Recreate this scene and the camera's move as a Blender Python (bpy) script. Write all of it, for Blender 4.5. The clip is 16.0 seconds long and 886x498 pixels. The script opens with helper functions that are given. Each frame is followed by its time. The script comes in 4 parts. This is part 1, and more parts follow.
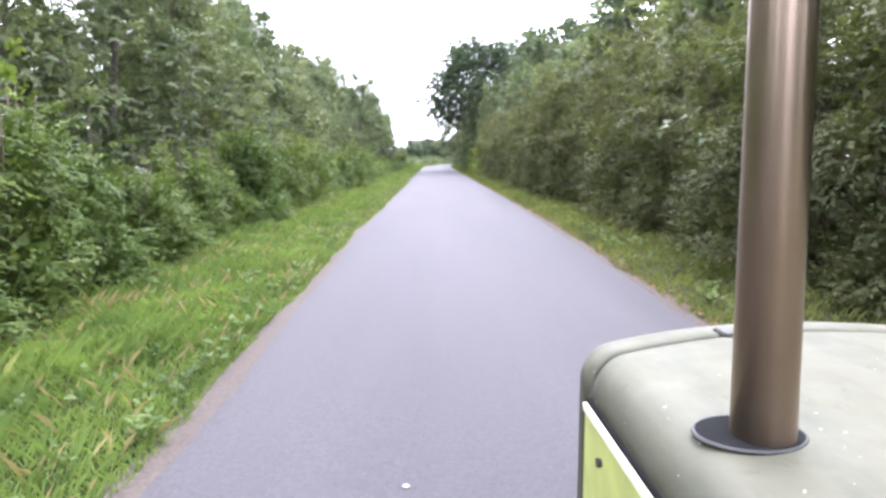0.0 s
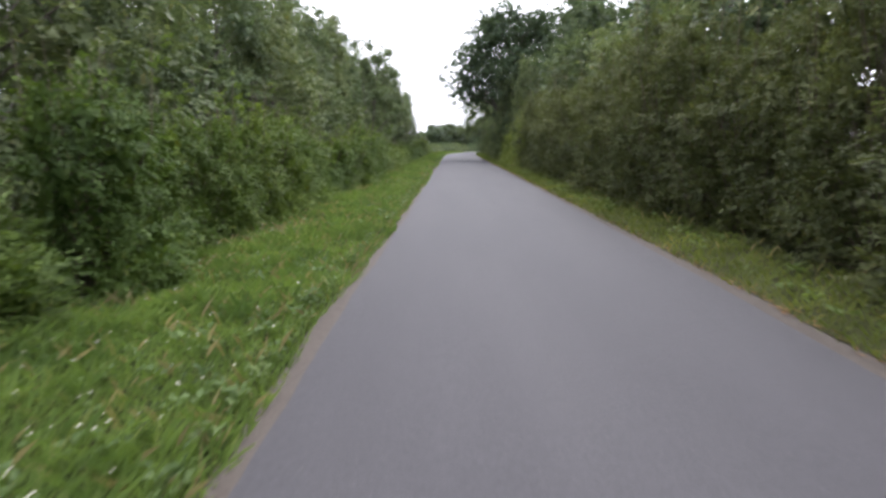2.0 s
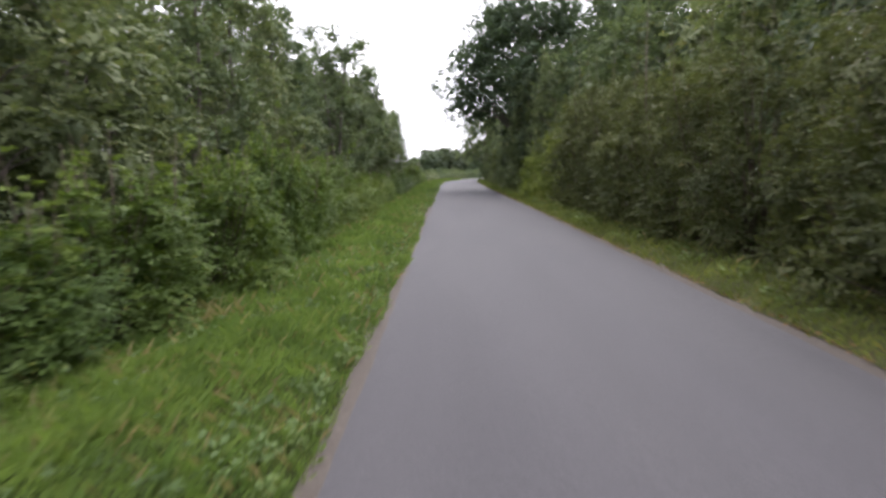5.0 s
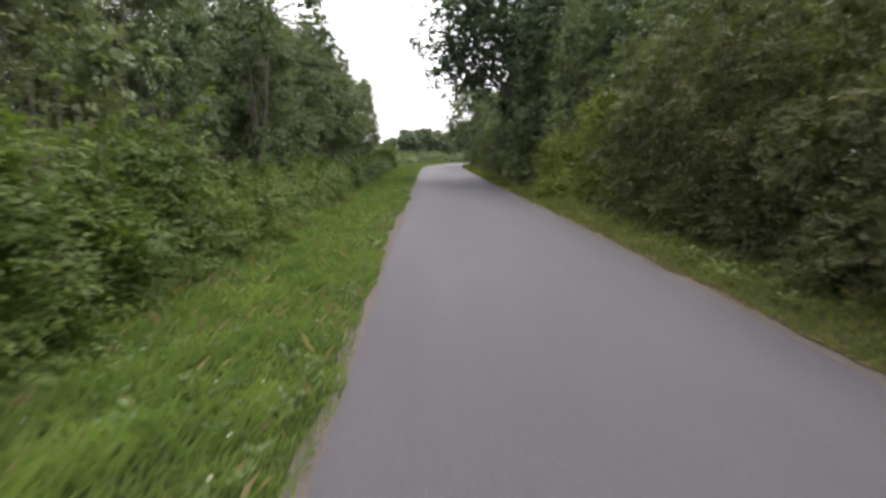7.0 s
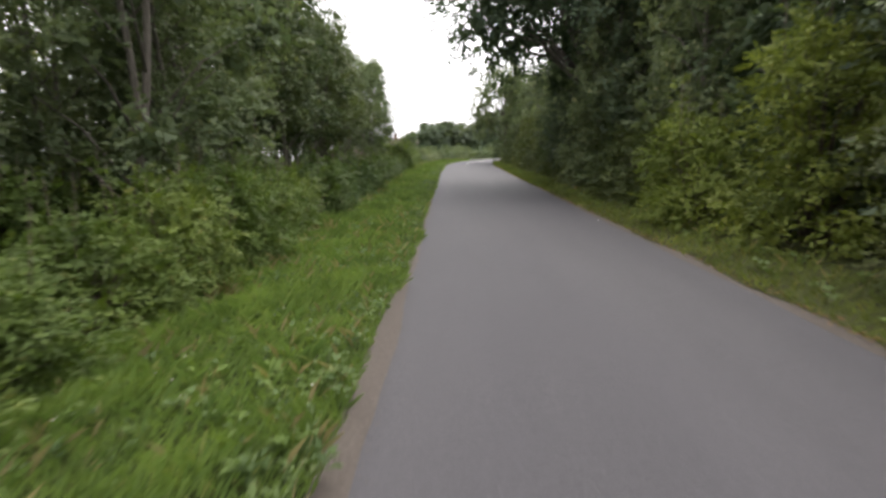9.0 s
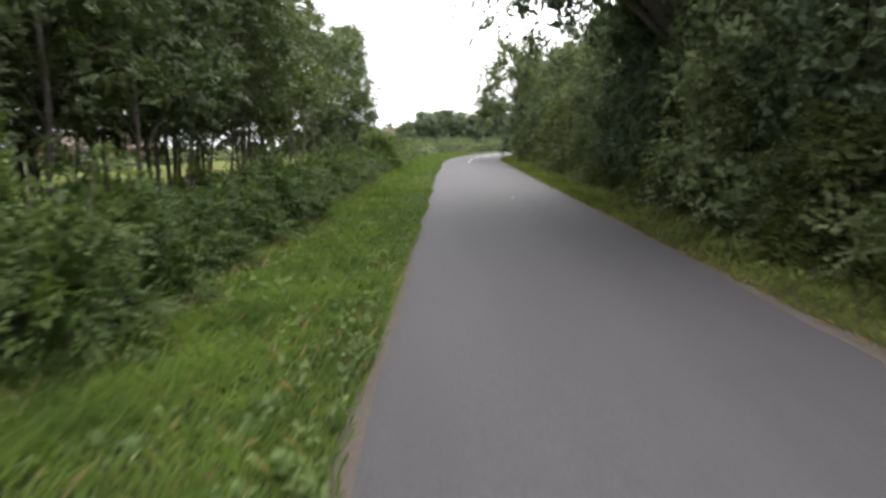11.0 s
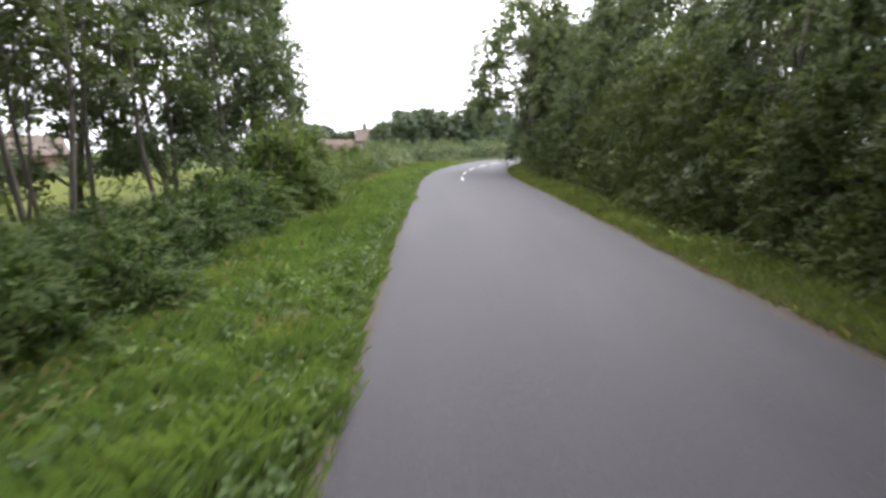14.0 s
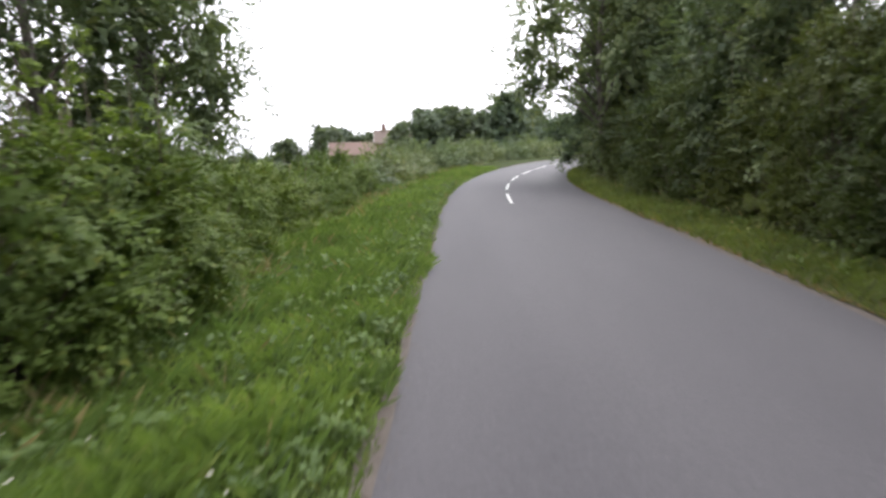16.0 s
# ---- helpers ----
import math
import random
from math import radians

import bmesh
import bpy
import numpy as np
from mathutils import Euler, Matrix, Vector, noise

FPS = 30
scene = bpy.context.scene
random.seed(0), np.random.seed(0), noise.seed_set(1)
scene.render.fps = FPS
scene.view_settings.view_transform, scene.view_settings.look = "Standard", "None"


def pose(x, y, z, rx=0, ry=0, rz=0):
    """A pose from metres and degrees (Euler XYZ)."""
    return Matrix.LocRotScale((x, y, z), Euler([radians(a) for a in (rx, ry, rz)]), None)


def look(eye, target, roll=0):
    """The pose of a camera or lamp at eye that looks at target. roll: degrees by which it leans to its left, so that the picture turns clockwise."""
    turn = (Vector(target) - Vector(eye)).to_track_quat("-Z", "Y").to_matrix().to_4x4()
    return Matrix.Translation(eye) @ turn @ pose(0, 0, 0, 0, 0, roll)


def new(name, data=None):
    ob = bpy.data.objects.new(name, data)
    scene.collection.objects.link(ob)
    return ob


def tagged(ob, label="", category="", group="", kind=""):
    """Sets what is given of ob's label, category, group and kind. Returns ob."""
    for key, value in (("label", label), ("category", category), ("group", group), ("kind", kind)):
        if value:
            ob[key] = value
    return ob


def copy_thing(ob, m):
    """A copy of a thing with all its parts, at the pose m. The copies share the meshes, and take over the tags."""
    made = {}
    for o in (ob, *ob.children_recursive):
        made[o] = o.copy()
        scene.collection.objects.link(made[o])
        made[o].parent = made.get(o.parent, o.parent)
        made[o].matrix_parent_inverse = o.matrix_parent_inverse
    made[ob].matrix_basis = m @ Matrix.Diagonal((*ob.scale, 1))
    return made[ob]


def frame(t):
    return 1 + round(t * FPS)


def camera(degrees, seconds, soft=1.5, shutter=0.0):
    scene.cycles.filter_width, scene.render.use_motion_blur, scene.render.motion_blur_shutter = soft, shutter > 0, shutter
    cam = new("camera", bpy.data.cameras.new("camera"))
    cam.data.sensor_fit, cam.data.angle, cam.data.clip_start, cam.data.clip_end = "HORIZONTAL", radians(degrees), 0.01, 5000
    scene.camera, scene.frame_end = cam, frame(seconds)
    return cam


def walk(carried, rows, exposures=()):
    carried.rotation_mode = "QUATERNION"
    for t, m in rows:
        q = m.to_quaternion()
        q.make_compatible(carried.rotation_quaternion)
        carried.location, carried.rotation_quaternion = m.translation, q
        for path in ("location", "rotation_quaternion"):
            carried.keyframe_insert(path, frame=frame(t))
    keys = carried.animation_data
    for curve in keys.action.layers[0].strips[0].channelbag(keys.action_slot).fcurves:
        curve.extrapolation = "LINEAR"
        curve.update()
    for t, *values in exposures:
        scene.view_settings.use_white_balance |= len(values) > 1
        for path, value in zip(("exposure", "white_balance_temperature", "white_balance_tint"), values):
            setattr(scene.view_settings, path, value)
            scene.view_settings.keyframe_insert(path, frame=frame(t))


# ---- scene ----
# Camera carried on a tractor along a narrow country lane.
cam = camera(72.0, 16.0, soft=2.9, shutter=0.42)
PATH = [
    (0.00, pose(0.000, 0.000, 1.940, 81.25, 0.56, -6.95)),
    (0.04, pose(0.000, 0.000, 1.940, 81.25, 0.56, -6.95)),
    (0.08, pose(0.000, 0.000, 1.940, 81.25, 0.56, -6.95)),
    (0.50, pose(-0.007, 2.297, 1.913, 80.62, 0.09, -2.73)),
    (1.00, pose(0.027, 4.738, 1.923, 80.34, -0.49, -2.96)),
    (1.50, pose(0.163, 7.170, 1.949, 80.39, -0.26, -4.42)),
    (2.00, pose(0.372, 9.515, 1.963, 79.99, -0.56, -5.16)),
    (2.50, pose(0.545, 11.747, 2.016, 81.14, 0.31, -5.36)),
    (3.00, pose(0.680, 13.922, 2.079, 82.19, 0.85, -4.95)),
    (3.20, pose(0.729, 14.830, 2.098, 82.12, 1.20, -4.56)),
    (5.30, pose(1.777, 26.455, 1.998, 82.45, 0.69, -5.73)),
    (5.50, pose(1.881, 27.678, 1.957, 83.17, 0.82, -5.43)),
    (6.00, pose(2.130, 30.772, 1.974, 81.92, -0.76, -7.14)),
    (6.50, pose(2.428, 33.827, 1.993, 81.74, -0.68, -7.69)),
    (7.00, pose(2.786, 36.764, 2.051, 80.68, -0.70, -7.55)),
    (7.50, pose(3.113, 39.565, 2.007, 80.06, -0.86, -7.45)),
    (8.00, pose(3.396, 42.284, 1.997, 80.11, -0.35, -7.31)),
    (8.50, pose(3.635, 45.020, 2.035, 81.26, -0.09, -6.25)),
    (9.00, pose(3.850, 47.828, 2.043, 80.17, 0.13, -5.51)),
    (9.20, pose(3.943, 48.960, 2.040, 79.70, -0.04, -5.40)),
    (11.50, pose(5.335, 62.221, 2.074, 79.32, -0.86, -5.91)),
    (12.00, pose(5.593, 65.177, 2.035, 79.59, -1.18, -6.74)),
    (12.50, pose(5.861, 68.116, 2.017, 79.23, -0.98, -7.04)),
    (13.00, pose(6.158, 70.983, 1.998, 79.68, -0.80, -7.31)),
    (13.50, pose(6.530, 73.679, 2.028, 79.86, -0.63, -7.51)),
    (14.00, pose(6.874, 76.318, 2.002, 79.51, -0.24, -7.39)),
    (14.50, pose(7.189, 78.953, 1.983, 79.27, 0.99, -7.03)),
    (15.00, pose(7.442, 81.625, 1.960, 79.97, 0.87, -6.71)),
    (15.50, pose(7.669, 84.274, 1.917, 79.47, 1.23, -6.04)),
    (16.00, pose(7.904, 86.847, 1.905, 79.53, 1.34, -5.24)),
]
EXPOSURES = [
    (0.0, 2.25, 5800, 21), (0.5, 2.05, 5850, 18), (1.0, 1.8, 5950, 16), (1.5, 1.4, 6000, 13), (2.0, 1.07, 6100, 13), (2.5, 0.9, 6150, 13),
    (3.0, 0.85, 6150, 12), (5.5, 1.0, 6300, 15), (7.0, 1.0, 6450, 14), (9.0, 0.95, 6600, 10), (11.5, 1.2, 6450, 9), (13.3, 1.3, 6250, 11),
    (14.5, 1.17, 6250, 13), (16.0, 1.07, 6300, 12),
]
walk(cam, PATH, EXPOSURES)

# Overcast daylight: a bright hazy sky and a weak, wide sun behind cloud.
world = bpy.data.worlds.new("overcast_sky")
scene.world = world
world.use_nodes = True
wn = world.node_tree
sky = wn.nodes.new("ShaderNodeTexSky")
sky.sky_type = "NISHITA"
sky.sun_disc = False
sky.sun_elevation = radians(48)
sky.sun_rotation = radians(25)
sky.air_density = 1.0
sky.dust_density = 6.0
sky.ozone_density = 1.5
cloud = wn.nodes.new("ShaderNodeHueSaturation")
cloud.inputs["Saturation"].default_value = 0.18
wn.links.new(sky.outputs[0], cloud.inputs["Color"])
veil = wn.nodes.new("ShaderNodeMixRGB")
veil.inputs[0].default_value = 0.62
veil.inputs[2].default_value = (11.6, 11.4, 12.0, 1)
wn.links.new(cloud.outputs[0], veil.inputs[1])
back = wn.nodes["Background"]
wn.links.new(veil.outputs[0], back.inputs[0])
back.inputs[1].default_value = 0.145

sun_data = bpy.data.lights.new("sun", "SUN")
sun_data.energy = 1.5
sun_data.angle = radians(40)
sun_data.color = (1.0, 0.96, 0.9)
sun = new("sun", sun_data)
sun.matrix_world = look((20, 60, 60), (6, 45, 0))


# ---- materials ----
def base_material(name, rough=0.8, metal=0.0):
    m = bpy.data.materials.new(name)
    m.use_nodes = True
    b = m.node_tree.nodes["Principled BSDF"]
    b.inputs["Roughness"].default_value = rough
    b.inputs["Metallic"].default_value = metal
    return m, m.node_tree, b


def ramp(tree, source, stops):
    r = tree.nodes.new("ShaderNodeValToRGB")
    while len(r.color_ramp.elements) < len(stops):
        r.color_ramp.elements.new(0.5)
    for e, (p, c) in zip(r.color_ramp.elements, stops):
        e.position, e.color = p, (*c, 1)
    tree.links.new(source, r.inputs[0])
    return r.outputs[0]


def noise_at(tree, scale, detail=4.0, rough=0.55, coords="Object", stretch=None, turn=0.0):
    tc = tree.nodes.new("ShaderNodeTexCoord")
    n = tree.nodes.new("ShaderNodeTexNoise")
    n.inputs["Scale"].default_value = scale
    n.inputs["Detail"].default_value = detail
    n.inputs["Roughness"].default_value = rough
    if stretch:
        mp = tree.nodes.new("ShaderNodeMapping")
        mp.vector_type = "TEXTURE"
        mp.inputs["Rotation"].default_value = (0, 0, -radians(turn))
        mp.inputs["Scale"].default_value = tuple(1.0 / q for q in stretch)
        tree.links.new(tc.outputs[coords], mp.inputs[0])
        tree.links.new(mp.outputs[0], n.inputs[0])
    else:
        tree.links.new(tc.outputs[coords], n.inputs[0])
    return n.outputs[0]


def mix(tree, fac, a, b, mode="MIX"):
    n = tree.nodes.new("ShaderNodeMixRGB")
    n.blend_type = mode
    for slot, v in ((0, fac), (1, a), (2, b)):
        if isinstance(v, bpy.types.NodeSocket):
            tree.links.new(v, n.inputs[slot])
        else:
            n.inputs[slot].default_value = v if slot == 0 else (*v, 1)
    return n.outputs[0]


def bump(tree, b, height, strength, distance):
    n = tree.nodes.new("ShaderNodeBump")
    n.inputs["Strength"].default_value = strength
    n.inputs["Distance"].default_value = distance
    tree.links.new(height, n.inputs["Height"])
    tree.links.new(n.outputs[0], b.inputs["Normal"])


def leaf_material(name, dark, light, accent, accent_share=0.06, rough=0.6, sheer=0.3, rusty=1.0, clump=0.9, depth=0.34):
    """Leaves: every leaf its own tone, plants differ a little, some turning."""
    dark = tuple(0.46 * p + 0.26 * q for p, q in zip(dark, light))
    light = tuple(0.6 * p for p in light)
    accent = tuple(0.35 * p + 0.42 * q for p, q in zip(accent, light))
    m, t, b = base_material(name, rough)
    geo = t.nodes.new("ShaderNodeNewGeometry")
    info = t.nodes.new("ShaderNodeObjectInfo")
    tone = ramp(t, geo.outputs["Random Per Island"], [(0.0, dark), (0.72, light), (1.0 - accent_share, light), (1.0, accent)])
    patch = ramp(t, noise_at(t, clump, 3.0), [(0.32, (0.94 - depth, 0.98 - depth, 0.96 - depth)), (0.68, (0.96 + depth, 0.92 + depth, 0.82 + depth))])
    tone = mix(t, 1.0, tone, patch, "MULTIPLY")
    plant = ramp(t, info.outputs["Random"], [(0.0, (0.8, 0.86, 0.85)), (1.0, (1.16 * rusty, 1.1, 1.0 / rusty))])
    tone = mix(t, 1.0, tone, plant, "MULTIPLY")
    t.links.new(tone, b.inputs["Base Color"])
    b.inputs["Specular IOR Level"].default_value = 0.16
    tr = t.nodes.new("ShaderNodeBsdfTranslucent")
    t.links.new(mix(t, 1.0, tone, (1.25, 1.3, 0.7), "MULTIPLY"), tr.inputs[0])
    ms = t.nodes.new("ShaderNodeMixShader")
    ms.inputs[0].default_value = sheer
    t.links.new(b.outputs[0], ms.inputs[1])
    t.links.new(tr.outputs[0], ms.inputs[2])
    t.links.new(ms.outputs[0], t.nodes["Material Output"].inputs[0])
    return m


def bark_material(name, a, c):
    m, t, b = base_material(name, 0.9)
    n = noise_at(t, 6.0, 6.0, 0.65, stretch=(3.0, 3.0, 0.5))
    t.links.new(ramp(t, n, [(0.3, a), (0.7, c)]), b.inputs["Base Color"])
    bump(t, b, n, 0.6, 0.02)
    return m


def asphalt_material():
    m, t, b = base_material("worn_asphalt", 0.78)
    grain = noise_at(t, 140.0, 3.0, 0.7)
    col = ramp(t, grain, [(0.3, (0.031, 0.030, 0.033)), (0.52, (0.050, 0.047, 0.050)), (0.75, (0.084, 0.081, 0.084))])
    blotch = ramp(t, noise_at(t, 0.9, 5.0, 0.6, stretch=(1.0, 0.12, 1.0), turn=5.9), [(0.3, (0.94, 0.94, 0.94)), (0.7, (1.06, 1.06, 1.06))])
    col = mix(t, 1.0, col, blotch, "MULTIPLY")
    streak = ramp(t, noise_at(t, 1.6, 4.0, 0.5, stretch=(1.0, 0.03, 1.0), turn=5.9), [(0.35, (0.96, 0.96, 0.96)), (0.68, (1.04, 1.04, 1.04))])
    col = mix(t, 1.0, col, streak, "MULTIPLY")
    patch = ramp(t, noise_at(t, 26.0, 6.0, 0.8), [(0.34, (0.72, 0.72, 0.75)), (0.66, (1.13, 1.12, 1.15))])
    col = mix(t, 1.0, col, patch, "MULTIPLY")
    stones = ramp(t, noise_at(t, 60.0, 1.0, 0.3), [(0.74, (0, 0, 0)), (0.78, (1, 1, 1))])
    col = mix(t, stones, col, (0.118, 0.112, 0.105))
    seal = ramp(t, noise_at(t, 0.5, 3.0, 0.5, stretch=(1.0, 0.2, 1.0), turn=5.9), [(0.4, (0.9, 0.9, 0.92)), (0.62, (1.03, 1.03, 1.03))])
    col = mix(t, 1.0, col, seal, "MULTIPLY")
    t.links.new(col, b.inputs["Base Color"])
    b.inputs["Specular IOR Level"].default_value = 0.4
    bump(t, b, grain, 0.5, 0.006)
    return m


def soil_material():
    m, t, b = base_material("bare_soil", 0.95)
    n = noise_at(t, 26.0, 8.0, 0.7)
    col = ramp(t, n, [(0.3, (0.049, 0.039, 0.033)), (0.55, (0.078, 0.064, 0.053)), (0.8, (0.110, 0.092, 0.081))])
    t.links.new(col, b.inputs["Base Color"])
    bump(t, b, noise_at(t, 40.0, 5.0, 0.7), 0.7, 0.02)
    return m


def turf_material(name, a, c, d):
    m, t, b = base_material(name, 0.95)
    n = noise_at(t, 1.3, 6.0, 0.6)
    f = noise_at(t, 45.0, 4.0, 0.7)
    col = ramp(t, n, [(0.3, a), (0.55, c), (0.8, d)])
    col = mix(t, 1.0, col, ramp(t, f, [(0.3, (0.6, 0.62, 0.6)), (0.7, (1.3, 1.25, 1.2))]), "MULTIPLY")
    t.links.new(col, b.inputs["Base Color"])
    b.inputs["Specular IOR Level"].default_value = 0.08
    bump(t, b, f, 0.8, 0.03)
    return m


def plain_material(name, colour, rough=0.6, metal=0.0, scale=8.0, spread=0.18, bumpy=0.0):
    m, t, b = base_material(name, rough, metal)
    n = noise_at(t, scale, 6.0, 0.6)
    lo = tuple(x * (1 - spread) for x in colour)
    hi = tuple(min(1.0, x * (1 + spread)) for x in colour)
    t.links.new(ramp(t, n, [(0.3, lo), (0.7, hi)]), b.inputs["Base Color"])
    if bumpy:
        bump(t, b, n, bumpy, 0.01)
    return m


def paint_material():
    """Faded pale green paint, chalky, scuffed, with pale chips."""
    m, t, b = base_material("faded_green_paint", 0.42)
    col = ramp(t, noise_at(t, 5.0, 6.0, 0.6), [(0.3, (0.080, 0.081, 0.054)), (0.7, (0.101, 0.101, 0.070))])
    dust = ramp(t, noise_at(t, 17.0, 7.0, 0.7, stretch=(1.0, 0.25, 1.0)), [(0.45, (0, 0, 0)), (0.72, (0.75, 0.75, 0.75))])
    col = mix(t, dust, col, (0.058, 0.066, 0.046))
    grime = ramp(t, noise_at(t, 26.0, 6.0, 0.7), [(0.6, (0, 0, 0)), (0.72, (0.6, 0.6, 0.6))])
    col = mix(t, grime, col, (0.045, 0.048, 0.036))
    chips = ramp(t, noise_at(t, 170.0, 2.0, 0.4), [(0.775, (0, 0, 0)), (0.785, (1, 1, 1))])
    col = mix(t, chips, col, (0.8, 0.79, 0.72))
    t.links.new(col, b.inputs["Base Color"])
    b.inputs["Specular IOR Level"].default_value = 0.25
    rough = ramp(t, noise_at(t, 11.0, 5.0, 0.6), [(0.3, (0.55, 0.55, 0.55)), (0.7, (0.75, 0.75, 0.75))])
    t.links.new(rough, b.inputs["Roughness"])
    return m


def steel_material():
    """Heat-browned stainless tube, finely brushed."""
    m, t, b = base_material("browned_steel", 0.24, 1.0)
    heat = ramp(t, noise_at(t, 3.0, 3.0, 0.5), [(0.35, (0.315, 0.235, 0.165)), (0.65, (0.37, 0.295, 0.22))])
    soot = ramp(t, noise_at(t, 55.0, 5.0, 0.6), [(0.45, (1.0, 1.0, 1.0)), (0.75, (0.96, 0.95, 0.94))])
    t.links.new(mix(t, 1.0, heat, soot, "MULTIPLY"), b.inputs["Base Color"])
    t.links.new(ramp(t, noise_at(t, 90.0, 4.0, 0.6), [(0.3, (0.33, 0.33, 0.33)), (0.75, (0.36, 0.36, 0.36))]), b.inputs["Roughness"])
    around = t.nodes.new("ShaderNodeTangent")
    around.direction_type = "RADIAL"
    around.axis = "Z"
    t.links.new(around.outputs["Tangent"], b.inputs["Tangent"])
    b.inputs["Anisotropic"].default_value = 0.9
    b.inputs["Anisotropic Rotation"].default_value = 0.25
    return m


def brick_material():
    m, t, b = base_material("red_brick", 0.9)
    tc = t.nodes.new("ShaderNodeTexCoord")
    br = t.nodes.new("ShaderNodeTexBrick")
    br.inputs["Scale"].default_value = 4.4
    br.inputs["Color1"].default_value = (0.165, 0.085, 0.066, 1)
    br.inputs["Color2"].default_value = (0.125, 0.066, 0.054, 1)
    br.inputs["Mortar"].default_value = (0.22, 0.195, 0.17, 1)
    t.links.new(tc.outputs["Object"], br.inputs[0])
    col = mix(t, 1.0, br.outputs[0], ramp(t, noise_at(t, 0.8, 5.0), [(0.3, (0.8, 0.8, 0.8)), (0.7, (1.15, 1.15, 1.15))]), "MULTIPLY")
    t.links.new(col, b.inputs["Base Color"])
    return m


LEAF_HEDGE = leaf_material("hedge_leaves", (0.056, 0.098, 0.028), (0.148, 0.217, 0.055), (0.319, 0.323, 0.073), 0.06)
# Paler young leaves, brightened further to paint the hedge's lit tops.
YOUNG_TOPLIT = leaf_material("young_toplit_leaves", (0.120, 0.192, 0.046), (0.238, 0.330, 0.082), (0.285, 0.294, 0.099), 0.05)
LEAF_LOW = leaf_material("low_hedge_leaves", (0.084, 0.136, 0.039), (0.180, 0.247, 0.063), (0.339, 0.265, 0.089), 0.05)
LEAF_DULL = leaf_material("dull_hedge_leaves", (0.053, 0.095, 0.030), (0.103, 0.160, 0.050), (0.209, 0.200, 0.070), 0.06)
DOCK = leaf_material("dock_leaves", (0.112, 0.182, 0.052), (0.172, 0.256, 0.08), (0.25, 0.272, 0.102), 0.05, 0.7, 0.35)
# Darkened copy of the woodland leaves: the wood's shade is in the colour.
LEAF_SHADE = leaf_material("shaded_woodland_leaves", (0.064, 0.096, 0.05), (0.138, 0.178, 0.088), (0.25, 0.24, 0.1), 0.05)
# Woodland green with extra blue, a haze tint put into the colour.
LEAF_WOOD = leaf_material("woodland_leaves", (0.101, 0.145, 0.087), (0.218, 0.269, 0.154), (0.379, 0.351, 0.179), 0.05)
LEAF_THORN = leaf_material("hawthorn_leaves", (0.076, 0.092, 0.042), (0.164, 0.176, 0.075), (0.29, 0.215, 0.10), 0.07, rusty=0.9)
LEAF_MAPLE = leaf_material("field_maple_leaves", (0.062, 0.082, 0.03), (0.125, 0.155, 0.052), (0.19, 0.18, 0.06), 0.06)
# Oak green is likewise bluer, tinted for haze.
LEAF_OAK = leaf_material("oak_leaves", (0.063, 0.096, 0.066), (0.132, 0.174, 0.105), (0.215, 0.240, 0.123), 0.04)
LEAF_ELDER = leaf_material("elder_leaves", (0.150, 0.195, 0.050), (0.295, 0.350, 0.088), (0.42, 0.40, 0.10), 0.08)
# Paler and bluer than near leaves: distance haze is put into the colour.
LEAF_FAR_HAZE = leaf_material("haze_tinted_leaves", (0.102, 0.141, 0.106), (0.175, 0.217, 0.158), (0.225, 0.236, 0.158), 0.04)
GRASS = leaf_material("grass_blades", (0.118, 0.196, 0.056), (0.236, 0.348, 0.110), (0.42, 0.43, 0.2), 0.07, 0.6, 0.35, clump=1.6, depth=0.28)
STRAW = leaf_material("dry_stalks", (0.32, 0.26, 0.13), (0.5, 0.42, 0.23), (0.55, 0.48, 0.3), 0.1, 0.7, 0.2)
WEED = leaf_material("weed_leaves", (0.118, 0.172, 0.062), (0.182, 0.256, 0.096), (0.27, 0.285, 0.115), 0.07, 0.65)
DULL = leaf_material("shaded_grass", (0.108, 0.148, 0.041), (0.214, 0.267, 0.077), (0.371, 0.296, 0.129), 0.15, 0.6)
LITTER = leaf_material("leaf_litter", (0.15, 0.085, 0.045), (0.36, 0.21, 0.11), (0.5, 0.36, 0.2), 0.1, 0.8, 0.1)
PETAL = plain_material("white_petals", (0.62, 0.6, 0.5), 0.7, spread=0.08)
BARK = bark_material("grey_bark", (0.06, 0.05, 0.04), (0.17, 0.15, 0.125))
TWIG = bark_material("brown_stems", (0.05, 0.036, 0.026), (0.13, 0.1, 0.075))
ASPHALT = asphalt_material()
SOIL = soil_material()
TURF = turf_material("verge_turf", (0.018, 0.028, 0.008), (0.032, 0.045, 0.011), (0.049, 0.050, 0.016))
SHADED = turf_material("shaded_verge", (0.032, 0.033, 0.015), (0.050, 0.058, 0.020), (0.071, 0.066, 0.035))
FIELD = turf_material("field_grass", (0.056, 0.081, 0.019), (0.081, 0.112, 0.025), (0.105, 0.124, 0.037))
LAWN = turf_material("mown_lawn", (0.064, 0.082, 0.016), (0.088, 0.102, 0.019), (0.112, 0.115, 0.026))
LINE = plain_material("road_paint", (0.42, 0.415, 0.40), 0.7, scale=30.0, spread=0.14)
PAINT = paint_material()
PANEL = plain_material("yellow_green_panel", (0.47, 0.52, 0.14), 0.4, scale=12.0, spread=0.14)
TRIM = plain_material("cream_trim", (0.82, 0.8, 0.62), 0.4, scale=20.0, spread=0.08)
STEEL = steel_material()
RUBBER = plain_material("black_rubber", (0.025, 0.025, 0.026), 0.75, scale=30.0)
IRON = plain_material("dark_iron", (0.05, 0.052, 0.05), 0.6, 0.4, scale=20.0)
BRICK = brick_material()
